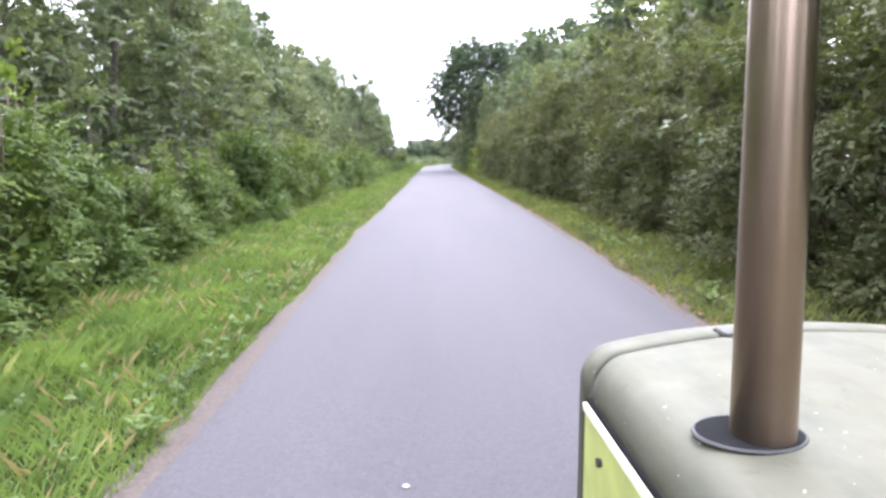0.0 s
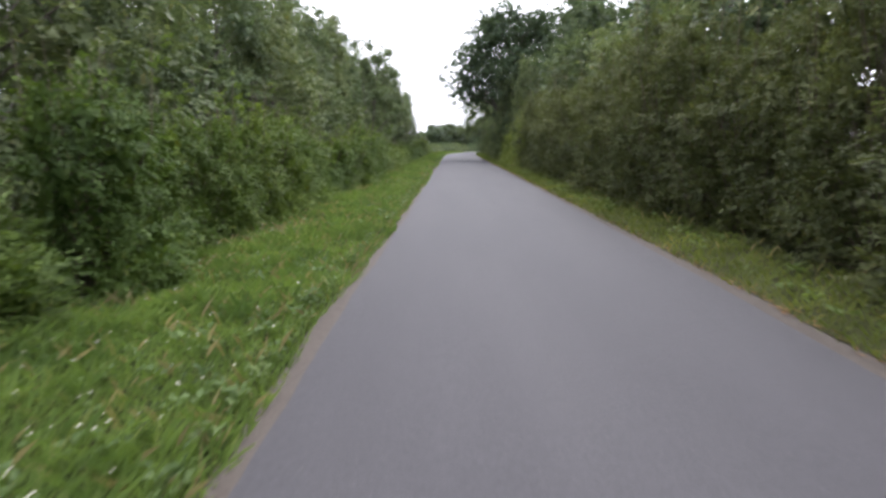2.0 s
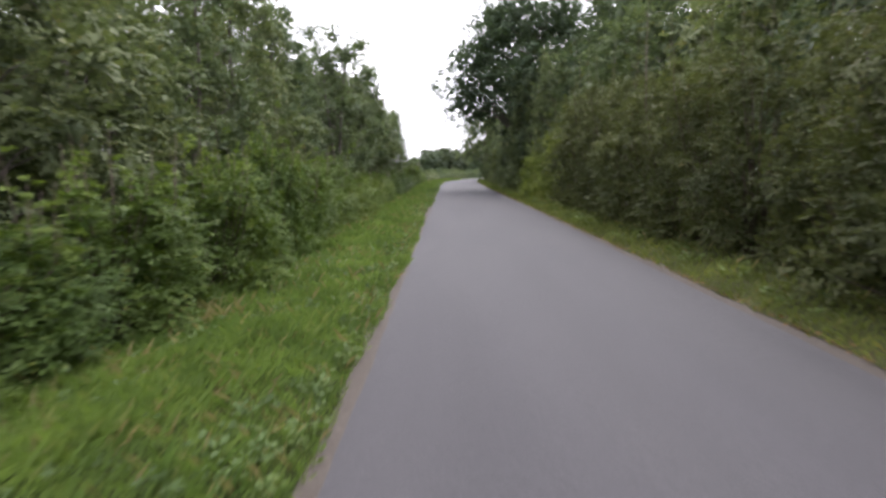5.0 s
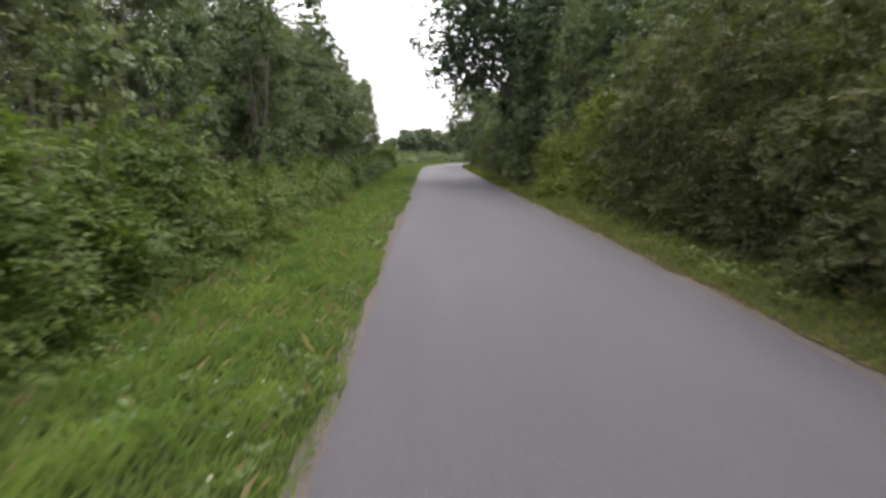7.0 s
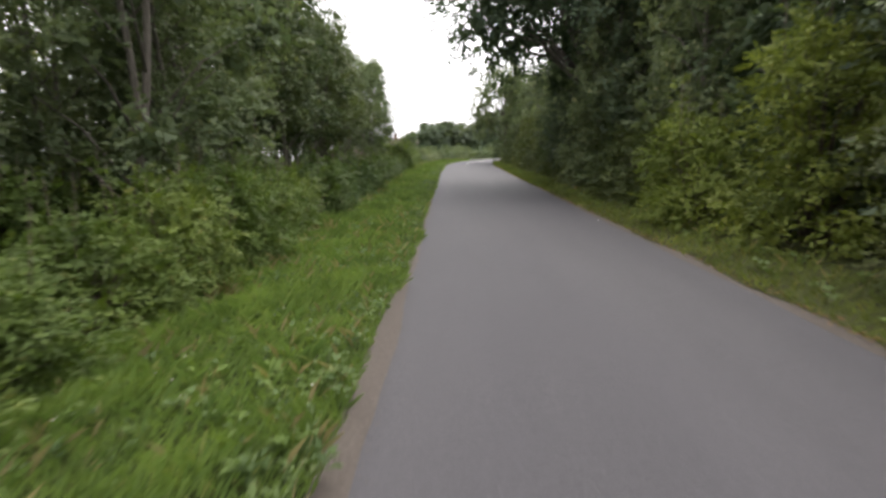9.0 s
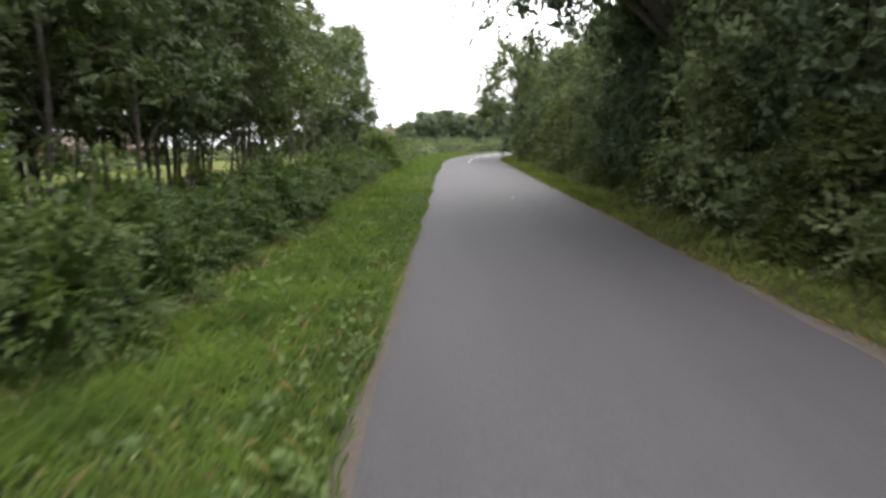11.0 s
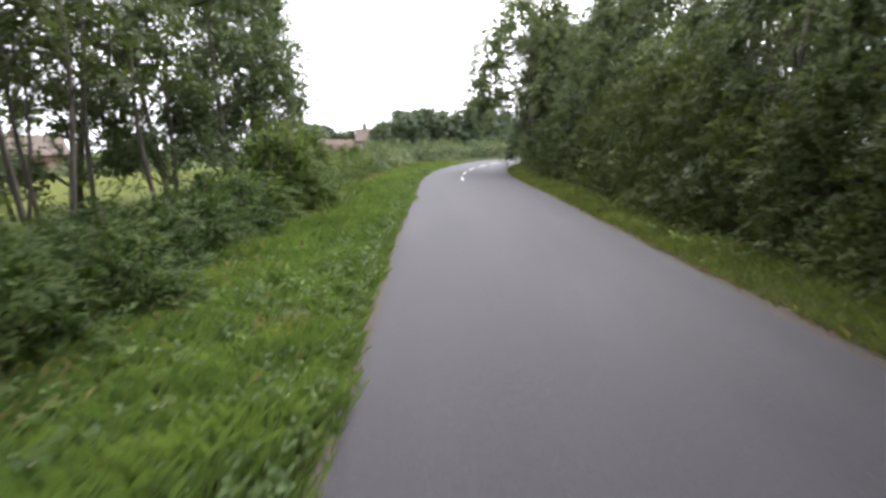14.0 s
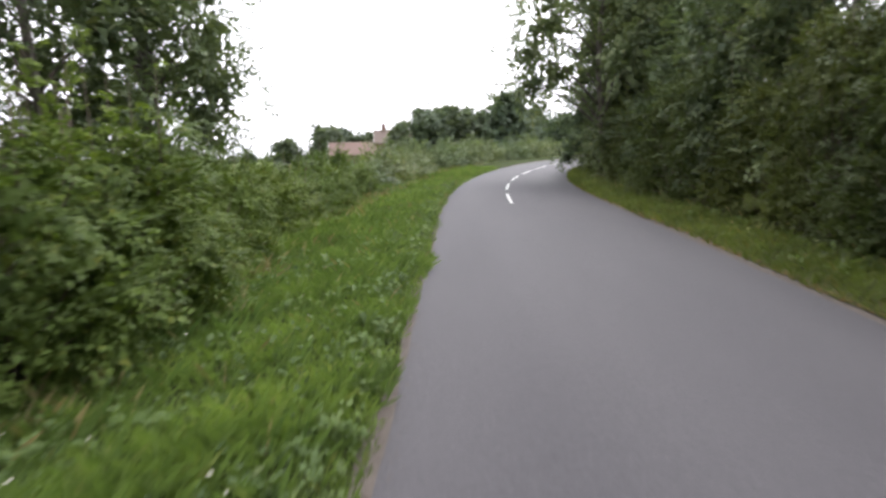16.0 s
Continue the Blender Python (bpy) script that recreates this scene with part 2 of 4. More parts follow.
TILES = plain_material("brown_roof_tiles", (0.105, 0.078, 0.064), 0.85, scale=5.0, spread=0.3, bumpy=0.5)
ORANGE_TILES = plain_material("orange_pantiles", (0.13, 0.086, 0.07), 0.85, scale=5.0, spread=0.3, bumpy=0.5)
WHITE = plain_material("white_boards", (0.6, 0.59, 0.57), 0.6, spread=0.05)
GLASS = plain_material("dark_window_glass", (0.03, 0.035, 0.04), 0.1, scale=2.0)
# Near-black without gloss, standing in for shade inside openings and gaps.
GAP_SHADE = plain_material("dark_gap_shade", (0.018, 0.019, 0.019), 1.0)
GAP_SHADE.node_tree.nodes["Principled BSDF"].inputs["Specular IOR Level"].default_value = 0.0


# ---- geometry helpers ----
class Shell:
    """Gathers vertices and faces for one mesh."""

    def __init__(self):
        self.v, self.f, self.n = [], [], 0

    def add(self, verts, faces):
        verts = np.asarray(verts, float)
        self.v.append(verts)
        self.f.extend([tuple(i + self.n for i in f) for f in faces])
        self.n += len(verts)

    def mesh(self, name, material, smooth=False):
        me = bpy.data.meshes.new(name)
        me.from_pydata(np.concatenate(self.v).tolist(), [], self.f)
        me.materials.append(material)
        if smooth:
            me.polygons.foreach_set("use_smooth", [True] * len(me.polygons))
        me.update()
        return me


def quick_mesh(name, verts, loops, counts, material, smooth=False):
    """Mesh from flat arrays, quick for many small faces."""
    me = bpy.data.meshes.new(name)
    me.vertices.add(len(verts))
    me.vertices.foreach_set("co", np.asarray(verts, np.float32).ravel())
    me.loops.add(len(loops))
    me.loops.foreach_set("vertex_index", np.asarray(loops, np.int32))
    starts = np.concatenate(([0], np.cumsum(counts)[:-1])).astype(np.int32)
    me.polygons.add(len(counts))
    me.polygons.foreach_set("loop_start", starts)
    me.materials.append(material)
    me.update(calc_edges=True)
    if smooth:
        me.polygons.foreach_set("use_smooth", [True] * len(me.polygons))
    return me


def child(name, mesh, parent, label=""):
    ob = new(name, mesh)
    ob.parent = parent
    return tagged(ob, label)


def part(name, bm, material, parent, label="", smooth=False):
    me = bpy.data.meshes.new(name)
    bm.to_mesh(me)
    bm.free()
    me.materials.append(material)
    if smooth:
        me.polygons.foreach_set("use_smooth", [True] * len(me.polygons))
    return child(name, me, parent, label)


def empty(name, m, label, category, group="", kind=""):
    ob = new(name)
    ob.empty_display_size = 0.2
    ob.matrix_world = m
    return tagged(ob, label, category, group, kind)


def unit(a):
    return a / np.maximum(np.linalg.norm(a, axis=-1, keepdims=True), 1e-9)


def leaf_mesh(name, base, along, up, length, width, material, small=False):
    """One leaf for each row: a folded four-cornered leaf, drooping a little at the tip, or a small three-cornered one."""
    n = len(base)
    along, side = unit(along), unit(np.cross(along, up))
    nor = np.cross(side, along)
    length, width = np.reshape(length, (-1, 1)), np.reshape(width, (-1, 1))
    if small:
        v = np.empty((n, 3, 3))
        v[:, 0] = base + side * width * 0.42
        v[:, 1] = base + along * length - nor * length * 0.12
        v[:, 2] = base - side * width * 0.5 + along * length * 0.3 + nor * width * 0.1
        return quick_mesh(name, v.reshape(-1, 3), np.arange(n * 3), np.full(n, 3), material)
    mid = base + along * length * 0.42
    v = np.empty((n, 4, 3))
    v[:, 0] = base
    v[:, 1] = mid + side * width * 0.5 + nor * width * 0.14
    v[:, 2] = base + along * length - nor * length * 0.16
    v[:, 3] = mid - side * width * 0.5 + nor * width * 0.14
    i = np.arange(n)[:, None] * 4
    loops = np.concatenate([i, i + 1, i + 2, i, i + 2, i + 3], axis=1).ravel()
    return quick_mesh(name, v.reshape(-1, 3), loops, np.full(n * 2, 3), material)


def tube(shell, pts, radii, sides=6):
    pts = np.asarray(pts, float)
    k = len(pts)
    d = unit(np.gradient(pts, axis=0))
    ref = np.array([0.31, 0.95, 0.05])
    a = unit(np.cross(d, ref))
    b = np.cross(d, a)
    ang = np.linspace(0, 2 * np.pi, sides, endpoint=False)
    ring = np.cos(ang)[None, :, None] * a[:, None] + np.sin(ang)[None, :, None] * b[:, None]
    v = (pts[:, None] + ring * np.asarray(radii, float)[:, None, None]).reshape(-1, 3)
    f = []
    for j in range(k - 1):
        for q in range(sides):
            r = (q + 1) % sides
            f.append((j * sides + q, j * sides + r, (j + 1) * sides + r, (j + 1) * sides + q))
    f.append(tuple(range((k - 1) * sides, k * sides)))
    f.append(tuple(reversed(range(sides))))
    shell.add(v, f)


def foliage(rng, blobs, leaves, leaf, twig, inner=0.1, droop=0.15, front=0.0, slim=0.5):
    """Leaf rows for a crown of blobs (x, y, z, r, flatness): flat sprays of leaves reach out of every blob, one above
    the other, with larger leaves in the shade inside."""
    blobs = np.asarray(blobs, float)
    share = blobs[:, 3] ** 2
    per = 14
    n_tw = max(1, leaves // per)
    which = rng.choice(len(blobs), n_tw, p=share / share.sum())
    c, r = blobs[which, :3], blobs[which, 3]
    d = unit(rng.normal(size=(n_tw, 3)) + (0, 0, 0.3))
    flip = (d[:, 0] < 0) & (rng.uniform(size=n_tw) < front)
    d[flip, 0] *= -1
    start = c + d * (r * rng.uniform(0.72, 1.0, n_tw))[:, None] * np.stack([np.ones(n_tw), np.ones(n_tw), blobs[which, 4]], 1)
    tdir = unit(d * (1.0, 1.0, 0.6) + rng.normal(size=(n_tw, 3)) * 0.38 + (0, 0, 0.1 - droop))
    face = d * 0.5 + rng.normal(size=(n_tw, 3)) * 0.26 + (0, 0, 0.85)
    face = unit(face - tdir * (face * tdir).sum(1, keepdims=True))
    across = np.cross(tdir, face)
    tl = twig * rng.uniform(0.55, 1.35, n_tw)
    k = np.tile(np.arange(per), n_tw)
    w = np.repeat(np.arange(n_tw), per)
    m = len(w)
    fr = (k + rng.uniform(0, 1, m)) / per
    hand = np.where(k % 2, 1.0, -1.0) * rng.uniform(0.1, 1.0, m)
    base = start[w] + tdir[w] * (tl[w] * fr)[:, None] + across[w] * (hand * tl[w] * 0.3 * (1.0 - 0.6 * fr))[:, None]
    base[:, 2] -= droop * tl[w] * fr ** 2
    along = unit(tdir[w] * 0.7 + across[w] * np.sign(hand)[:, None] * 0.75 + rng.normal(size=(m, 3)) * 0.25 + (0, 0, -0.15))
    up = unit(face[w] + rng.normal(size=(m, 3)) * 0.24)
    ln = leaf * rng.uniform(0.65, 1.25, m)
    n_in = int(leaves * inner)
    wi = rng.choice(len(blobs), n_in, p=share / share.sum())
    bi = blobs[wi, :3] + unit(rng.normal(size=(n_in, 3))) * (blobs[wi, 3] * rng.uniform(0.05, 0.6, n_in))[:, None]
    ai, ui = rng.normal(size=(n_in, 3)), rng.normal(size=(n_in, 3))
    li = leaf * rng.uniform(1.8, 2.6, n_in)
    return (np.concatenate([base, bi]), np.concatenate([along, ai]), np.concatenate([up, ui]),
            np.concatenate([ln, li]), np.concatenate([ln * rng.uniform(slim - 0.08, slim + 0.1, m), li * 0.8]))


def make_tree(seed, name, height, clear, radius, leaves, leaf, material, label, category="tree", trunk_r=0.11, stems=1,
              blobs_n=18, bark=None, lean=0.0, taper=0.75, group="", inner=0.1, puff=1.0, twig=3.8):
    """A tapered trunk with limbs that carry clumps of leaves from `clear` to `height`."""
    rng = np.random.default_rng(seed)
    root = empty(name, Matrix(), label, category, group)
    wood, blobs = Shell(), []
    for s in range(stems):
        foot = rng.normal(size=2) * 0.22 * (stems > 1)
        tilt = rng.normal(size=2) * (0.05 + 0.02 * (stems > 1)) + (lean, 0)
        zs = np.linspace(0, height * 0.86, 9)
        axis = np.stack([foot[0] + tilt[0] * zs + 0.12 * np.sin(zs * 0.9 + seed), foot[1] + tilt[1] * zs + 0.12 * np.cos(zs * 0.8 + seed * 2), zs - 0.1], 1)
        tube(wood, axis, trunk_r * (1 - 0.85 * zs / height) * (0.8 if stems > 1 else 1.0) + 0.012, 7)
        count = blobs_n // stems
        for i in range(count):
            fz = (i + 0.5) / count
            z = clear + (height - clear) * fz
            reach = radius * (1 - taper * max(0.0, fz - 0.35) / 0.65) * rng.uniform(0.55, 1.0)
            a = i * 2.4 + rng.uniform(-0.5, 0.5) + s * 1.7
            ax = np.array([np.interp(z, axis[:, 2], axis[:, 0]), np.interp(z, axis[:, 2], axis[:, 1])])
            br = radius * rng.uniform(0.3, 0.48) * (1.0 - 0.3 * fz) * puff
            tip = np.array([ax[0] + math.cos(a) * reach * 0.75, ax[1] + math.sin(a) * reach * 0.75, z])
            blobs.append((*tip, br, rng.uniform(0.65, 0.95)))
            z0 = max(clear * 0.6, z - reach * rng.uniform(0.5, 0.9))
            s0 = np.array([np.interp(z0, axis[:, 2], axis[:, 0]), np.interp(z0, axis[:, 2], axis[:, 1]), z0])
            mid = (s0 + tip) / 2 + (0, 0, 0.12 * reach)
            tube(wood, [s0, mid, tip], [trunk_r * 0.38 * (1.1 - fz * 0.7), trunk_r * 0.24 * (1.1 - fz * 0.7), 0.008], 5)
        blobs.append((*axis[-1], radius * 0.4, 0.9))
    child("trunk", wood.mesh("trunk", bark or BARK, True), root, "bark-covered trunk with limbs")
    rows = foliage(rng, blobs, leaves, leaf, leaf * twig, inner, slim=0.62)
    me = leaf_mesh("crown", *rows, material, True)
    child("crown", me, root, "many small leaves in uneven clumps")
    return root


def make_shrub(seed, name, height, width, leaves, leaf, material, label, category="shrub", spikes=4, depth=None, group="", inner=0.1,
               young=None, front=0.6, clumps=26, small=False, lump=0.74):
    """A bushy hedge plant, leafy to the ground, with paler young shoots that stand above it. Its fuller side faces +x."""
    rng = np.random.default_rng(seed)
    root = empty(name, Matrix(), label, category, group)
    depth = depth or width
    wood, blobs, tips = Shell(), [], []
    for i in range(clumps):
        fz = (i + 0.5) / clumps
        a = i * 2.4 + rng.uniform(-0.6, 0.6)
        spread = math.sqrt(max(0.05, 1 - (max(0.0, fz - 0.45) / 0.62) ** 2)) * (1.12 if fz < 0.2 else 1.0)
        q = rng.uniform(0.45, 0.95) * spread
        x, y, z = math.cos(a) * q * width * 0.42, math.sin(a) * q * depth * 0.42, height * (0.03 + 0.83 * fz)
        r = min(width, depth) * rng.uniform(0.17, 0.32) * (1 - 0.3 * fz) * lump
        blobs.append((x, y, max(z, r * 0.75), r, rng.uniform(0.65, 0.9)))
        tube(wood, [(x * 0.15, y * 0.15, -0.1), (x * 0.5, y * 0.5, z * 0.55), (x, y, z)], [0.026, 0.015, 0.005], 3)
    for i in range(spikes):
        a = rng.uniform(0, 6.28)
        q = rng.uniform(0.1, 0.85)
        x, y = math.cos(a) * q * width * 0.45, math.sin(a) * q * depth * 0.45
        top = height * rng.uniform(0.9, 1.25)
        tube(wood, [(x * 0.3, y * 0.3, height * 0.3), (x, y, height * 0.7), (x * 1.1, y * 1.1, top)], [0.014, 0.01, 0.003], 4)
        for k in range(4):
            tips.append((x * (1 + 0.05 * k), y * (1 + 0.05 * k), height * 0.66 + (top - height * 0.66) * k / 3.3, 0.2 - 0.035 * k, 1.5))
    tagged(child("stem", wood.mesh("stem", TWIG, True), root, "thin brown stems"), kind="stuff")
    rows = foliage(rng, blobs, leaves, leaf, leaf * 4.3, inner, 0.15, front, 0.62 if small else 0.5)
    rows[0][:, 2] = np.maximum(rows[0][:, 2], 0.03)
    me = leaf_mesh("foliage", *rows, material, small)
    child("foliage", me, root, "dense leaves down to the ground")
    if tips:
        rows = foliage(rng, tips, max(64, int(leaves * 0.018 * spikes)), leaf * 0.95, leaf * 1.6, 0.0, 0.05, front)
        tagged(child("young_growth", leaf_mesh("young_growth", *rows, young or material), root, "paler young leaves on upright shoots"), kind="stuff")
    return root


# ---- the lane's line ----
KNOTS = [(-4.6, -50), (-1.5, -20), (0.95, 3), (2.15, 14.6), (3.3, 25), (4.45, 36), (5.6, 47), (6.55, 56), (7.55, 66), (8.6, 76),
         (9.65, 86), (10.8, 96), (12.2, 107), (14.1, 115), (16.9, 122), (21.6, 130), (30, 138), (43, 145), (62, 150), (95, 155), (150, 160)]


def spline(pts, step=0.5):
    p = [np.array(q, float) for q in pts]
    p = [2 * p[0] - p[1]] + p + [2 * p[-1] - p[-2]]
    out = []
    for i in range(1, len(p) - 2):
        n = max(2, int(np.linalg.norm(p[i + 1] - p[i]) / step))
        for k in range(n):
            u = k / n
            out.append(0.5 * (2 * p[i] + (p[i + 1] - p[i - 1]) * u + (2 * p[i - 1] - 5 * p[i] + 4 * p[i + 1] - p[i + 2]) * u * u
                              + (3 * p[i] - p[i - 1] - 3 * p[i + 1] + p[i + 2]) * u ** 3))
    return np.array(out + [p[-2]])


LANE = spline(KNOTS)
for _ in range(6):
    LANE[1:-1] = (LANE[:-2] + 2 * LANE[1:-1] + LANE[2:]) / 4
LANE_S = np.concatenate(([0], np.cumsum(np.linalg.norm(np.diff(LANE, axis=0), axis=1))))
LANE_S -= np.interp(0.0, LANE[:, 1], LANE_S)
LANE_T = unit(np.gradient(LANE, axis=0))


def half(s):
    """Half the lane's width."""
    return np.interp(s, [3, 7.5, 12, 17, 26, 50, 70, 98, 106, 112, 119, 128], [2.42, 2.45, 2.58, 2.67, 2.6, 2.5, 2.4, 2.35, 2.22, 2.1, 2.1, 2.35])


def at(s, off):
    """Place beside the lane: s metres along it, off metres to the right of its middle (left is negative)."""
    x, y = np.interp(s, LANE_S, LANE[:, 0]), np.interp(s, LANE_S, LANE[:, 1])
    tx, ty = np.interp(s, LANE_S, LANE_T[:, 0]), np.interp(s, LANE_S, LANE_T[:, 1])
    return x + ty * off, y - tx * off


def left(s, d):
    """d metres out from the lane's left edge."""
    return at(s, -half(s) - d)


def right(s, d):
    return at(s, half(s) + d)


def facing(s, side):
    """Turn about z by which a plant's +x looks at the lane: side -1 for plants on its left."""
    tx, ty = np.interp(s, LANE_S, LANE_T[:, 0]), np.interp(s, LANE_S, LANE_T[:, 1])
    return math.degrees(math.atan2(-tx, ty)) + (0 if side < 0 else 180)


def bare(s):
    """How far the left verge's grass stands back from the asphalt."""
    return np.interp(s, [0, 7, 11, 45, 52, 56, 61, 200], [0.2, 0.18, 0.07, 0.05, 0.2, 0.19, 0.07, 0.07]) + 0.025 * np.sin(np.asarray(s) * 2.3) * np.sin(np.asarray(s) * 0.71)


def lane_offset(x, y):
    """Signed distance of points from the lane's middle (right is positive)."""
    x, y = np.asarray(x, float).ravel(), np.asarray(y, float).ravel()
    out = np.empty(len(x))
    for i in range(0, len(x), 2000):
        dx = x[i:i + 2000, None] - LANE[None, ::4, 0]
        dy = y[i:i + 2000, None] - LANE[None, ::4, 1]
        d2 = dx * dx + dy * dy
        k = d2.argmin(1)
        r = np.arange(len(k))
        t = LANE_T[::4][k]
        sign = np.sign(dx[r, k] * t[:, 1] - dy[r, k] * t[:, 0])
        out[i:i + 2000] = np.sqrt(d2[r, k]) * sign
    return out


def ground_height(x, y):
    """The land falls away to the left of the lane."""
    o = lane_offset(x, y)
    u = -o
    z = np.interp(u, [-200, -8, -3, 5.5, 9, 22, 75, 160, 500, 2500], [1.0, 0.02, -0.09, -0.09, -0.15, -0.85, -3.4, -5.0, -17.0, -70.0])
    return z


def ribbon(name, s0, s1, step, offs, heights, material, label, wobble=None, kind="structure", side=0, shift=None):
    """A strip along the lane. offs: distances right of the middle (side 0) or outward from an edge (side -1 or 1)."""
    ss = np.arange(s0, s1 + step / 2, step)
    rows = []
    for j, (o, h) in enumerate(zip(offs, heights)):
        oo = np.full(len(ss), float(o))
        if shift and j < 2:
            oo = oo + shift(ss)
        if wobble and wobble[j]:
            oo = oo + wobble[j] * np.array([noise.noise(Vector((q * 0.45, j * 7.3, side * 3.1))) * 1.3 + noise.noise(Vector((q * 1.9, j * 5.1, 4.0))) * 0.6 for q in ss])
        x, y = at(ss, oo) if side == 0 else (left(ss, oo) if side < 0 else right(ss, oo))
        rows.append(np.stack([x, y, np.full(len(ss), float(h))], 1))
    v = np.stack(rows, 1).reshape(-1, 3)
    m = len(offs)
    i = (np.arange(len(ss) - 1)[:, None] * m + np.arange(m - 1)[None]).ravel()
    q = np.stack([i, i + m, i + m + 1, i + 1] if side < 0 else [i, i + 1, i + m + 1, i + m], 1)
    me = quick_mesh(name, v, q.ravel(), np.full(len(q), 4), material, True)
    return tagged(new(name, me), label, "", "", kind)


# ---- ground, lane and verges ----
def build_ground():
    def steps(lo, hi, fine):
        far = np.array([150, 250, 400, 650, 1000, 1600, 2500.0])
        mid = np.arange(lo, hi + fine / 2, fine)
        return np.concatenate([(lo - far)[::-1], mid, hi + far])
    xs, ys = steps(-90, 90, 3.0), steps(-60, 260, 3.0)
    gx, gy = np.meshgrid(xs, ys)
    z = ground_height(gx, gy)
    v = np.stack([gx.ravel(), gy.ravel(), z], 1)
    w = len(xs)
    i = (np.arange(len(ys) - 1)[:, None] * w + np.arange(w - 1)[None]).ravel()
    q = np.stack([i, i + 1, i + w + 1, i + w], 1)
    return tagged(new("ground", quick_mesh("ground", v, q.ravel(), np.full(len(q), 4), FIELD, True)),
                  "grassy farmland falling gently away beside the lane", "ground", "", "structure")


build_ground()
ribbon("road", -45, 260, 0.5, [-2.75, -2.0, -1.0, 0, 1.0, 2.0, 2.62], [-0.03, 0.0, 0.025, 0.035, 0.025, 0.0, -0.03], ASPHALT,
       "narrow worn grey asphalt country lane", [0.05, 0, 0, 0, 0, 0, 0.05])
ribbon("soil_edge", -40, 150, 0.2, [-0.3, -0.04, 0.12, 0.5], [-0.034, -0.012, -0.004, -0.03], SOIL, "strip of bare brown soil along the lane",
       [0.0, 0.07, 0.05, 0.05], side=-1)
ribbon("soil_edge", -40, 150, 0.2, [-0.12, -0.03, 0.12, 0.5], [-0.03, -0.012, -0.004, -0.03], SOIL, "strip of bare brown soil and dead leaves along the lane",
       [0.0, 0.07, 0.1, 0.05], side=1)
ribbon("verge", -40, 220, 0.25, [0.03, 0.25, 0.8, 1.6, 2.4, 3.4, 6.0], [0.004, 0.035, 0.07, 0.09, 0.05, -0.02, -0.12], TURF,
       "grass verge between the lane and the hedge", [0.06, 0.05, 0.05, 0, 0, 0, 0], side=-1, shift=lambda q: bare(q) - 0.04)
ribbon("verge", -40, 220, 0.25, [0.1, 0.3, 0.8, 1.6, 3.0, 8.0], [0.004, 0.03, 0.06, 0.08, 0.06, 0.0], SHADED,
       "narrow rough verge under the tall hedge", [0.16, 0.14, 0.1, 0, 0, 0], side=1)


def build_dash(s0, length):
    ss = np.linspace(s0, s0 + length, 8)
    v = []
    for s in ss:
        for o, z in ((-0.046, 0.0), (-0.042, 0.006), (0.042, 0.006), (0.046, 0.0)):
            x, y = at(s, o + np.interp(s, [104, 108, 112, 116, 120], [-0.37, -0.35, -0.22, -0.06, 0.1]))
            v.append((x, y, 0.034 + z))
    f = [(i * 4 + k, (i + 1) * 4 + k, (i + 1) * 4 + k + 1, i * 4 + k + 1) for i in range(7) for k in range(3)]
    me = bpy.data.meshes.new("centre_line_mark")
    me.from_pydata(v, [], f)
    me.materials.append(LINE)
    return tagged(new("centre_line_mark", me), "white painted dash on the middle of the lane", "road marking", "dashes of the centre line", "structure")


for s0 in (104.0, 108.3, 112.5, 116.8, 121.1, 125.4):
    build_dash(s0, 2.75)


# ---- grass and weeds on the verges ----
def blades(name, rng, s, d, side, length, width, material, label):
    n = len(s)
    x, y = left(s, d) if side < 0 else right(s, d)
    z = np.interp(d, [0.0, 0.3, 0.8, 1.6, 2.4, 3.4], [-0.02, 0.03, 0.065, 0.085, 0.045, -0.02])
    base = np.stack([x, y, z - 0.01], 1)
    a = rng.uniform(0, 2 * np.pi, n)
    lean = np.stack([np.cos(a), np.sin(a), rng.uniform(0.9, 3.2, n)], 1)
    along = unit(lean)
    sidev = unit(np.stack([-np.sin(a), np.cos(a), np.zeros(n)], 1) + rng.normal(size=(n, 3)) * 0.3)
    length = np.reshape(length, (-1, 1))
    width = np.reshape(width, (-1, 1))
    v = np.empty((n, 4, 3))
    v[:, 0] = base - sidev * width * 0.5
    v[:, 1] = base + sidev * width * 0.5
    v[:, 2] = base + along * length * 0.6 + sidev * width * 0.3
    v[:, 3] = base + along * length + np.stack([np.cos(a), np.sin(a), -0.5 * np.ones(n)], 1) * length * 0.18
    i = np.arange(n)[:, None] * 4
    loops = np.concatenate([i, i + 1, i + 2, i, i + 2, i + 3], axis=1).ravel()
    me = quick_mesh(name, v.reshape(-1, 3), loops, np.full(n * 2, 3), material)
    return tagged(new(name, me), label, "grass", "", "stuff")


rng = np.random.default_rng(11)
n = 200000
s = np.where(rng.uniform(size=n) < 0.88, rng.uniform(1.0, 98, n), rng.uniform(98, 122, n))
d = bare(s) - 0.05 + (2.77 - bare(s)) * rng.beta(0.85, 1.0, n) + 0.02 * np.sin(s * 1.3) - 0.07 * np.clip(np.sin(s * 0.33 + 1.0), 0, 1)
tall = 0.75 + 0.5 * np.sin(s * 0.9 + d * 2.0) * np.sin(s * 0.37) + 0.3 * np.sin(s * 2.9 + d * 4)
blades("verge_grass", rng, s, d, -1, np.clip(tall, 0.65, 1.5) * rng.uniform(0.1, 0.28, n) * np.interp(d, [0, 0.2, 0.6, 2, 2.8], [0.65, 0.9, 1.0, 1.1, 1.5]),
       rng.uniform(0.008, 0.015, n), GRASS, "thick green grass blades on the verge")
n = 9000
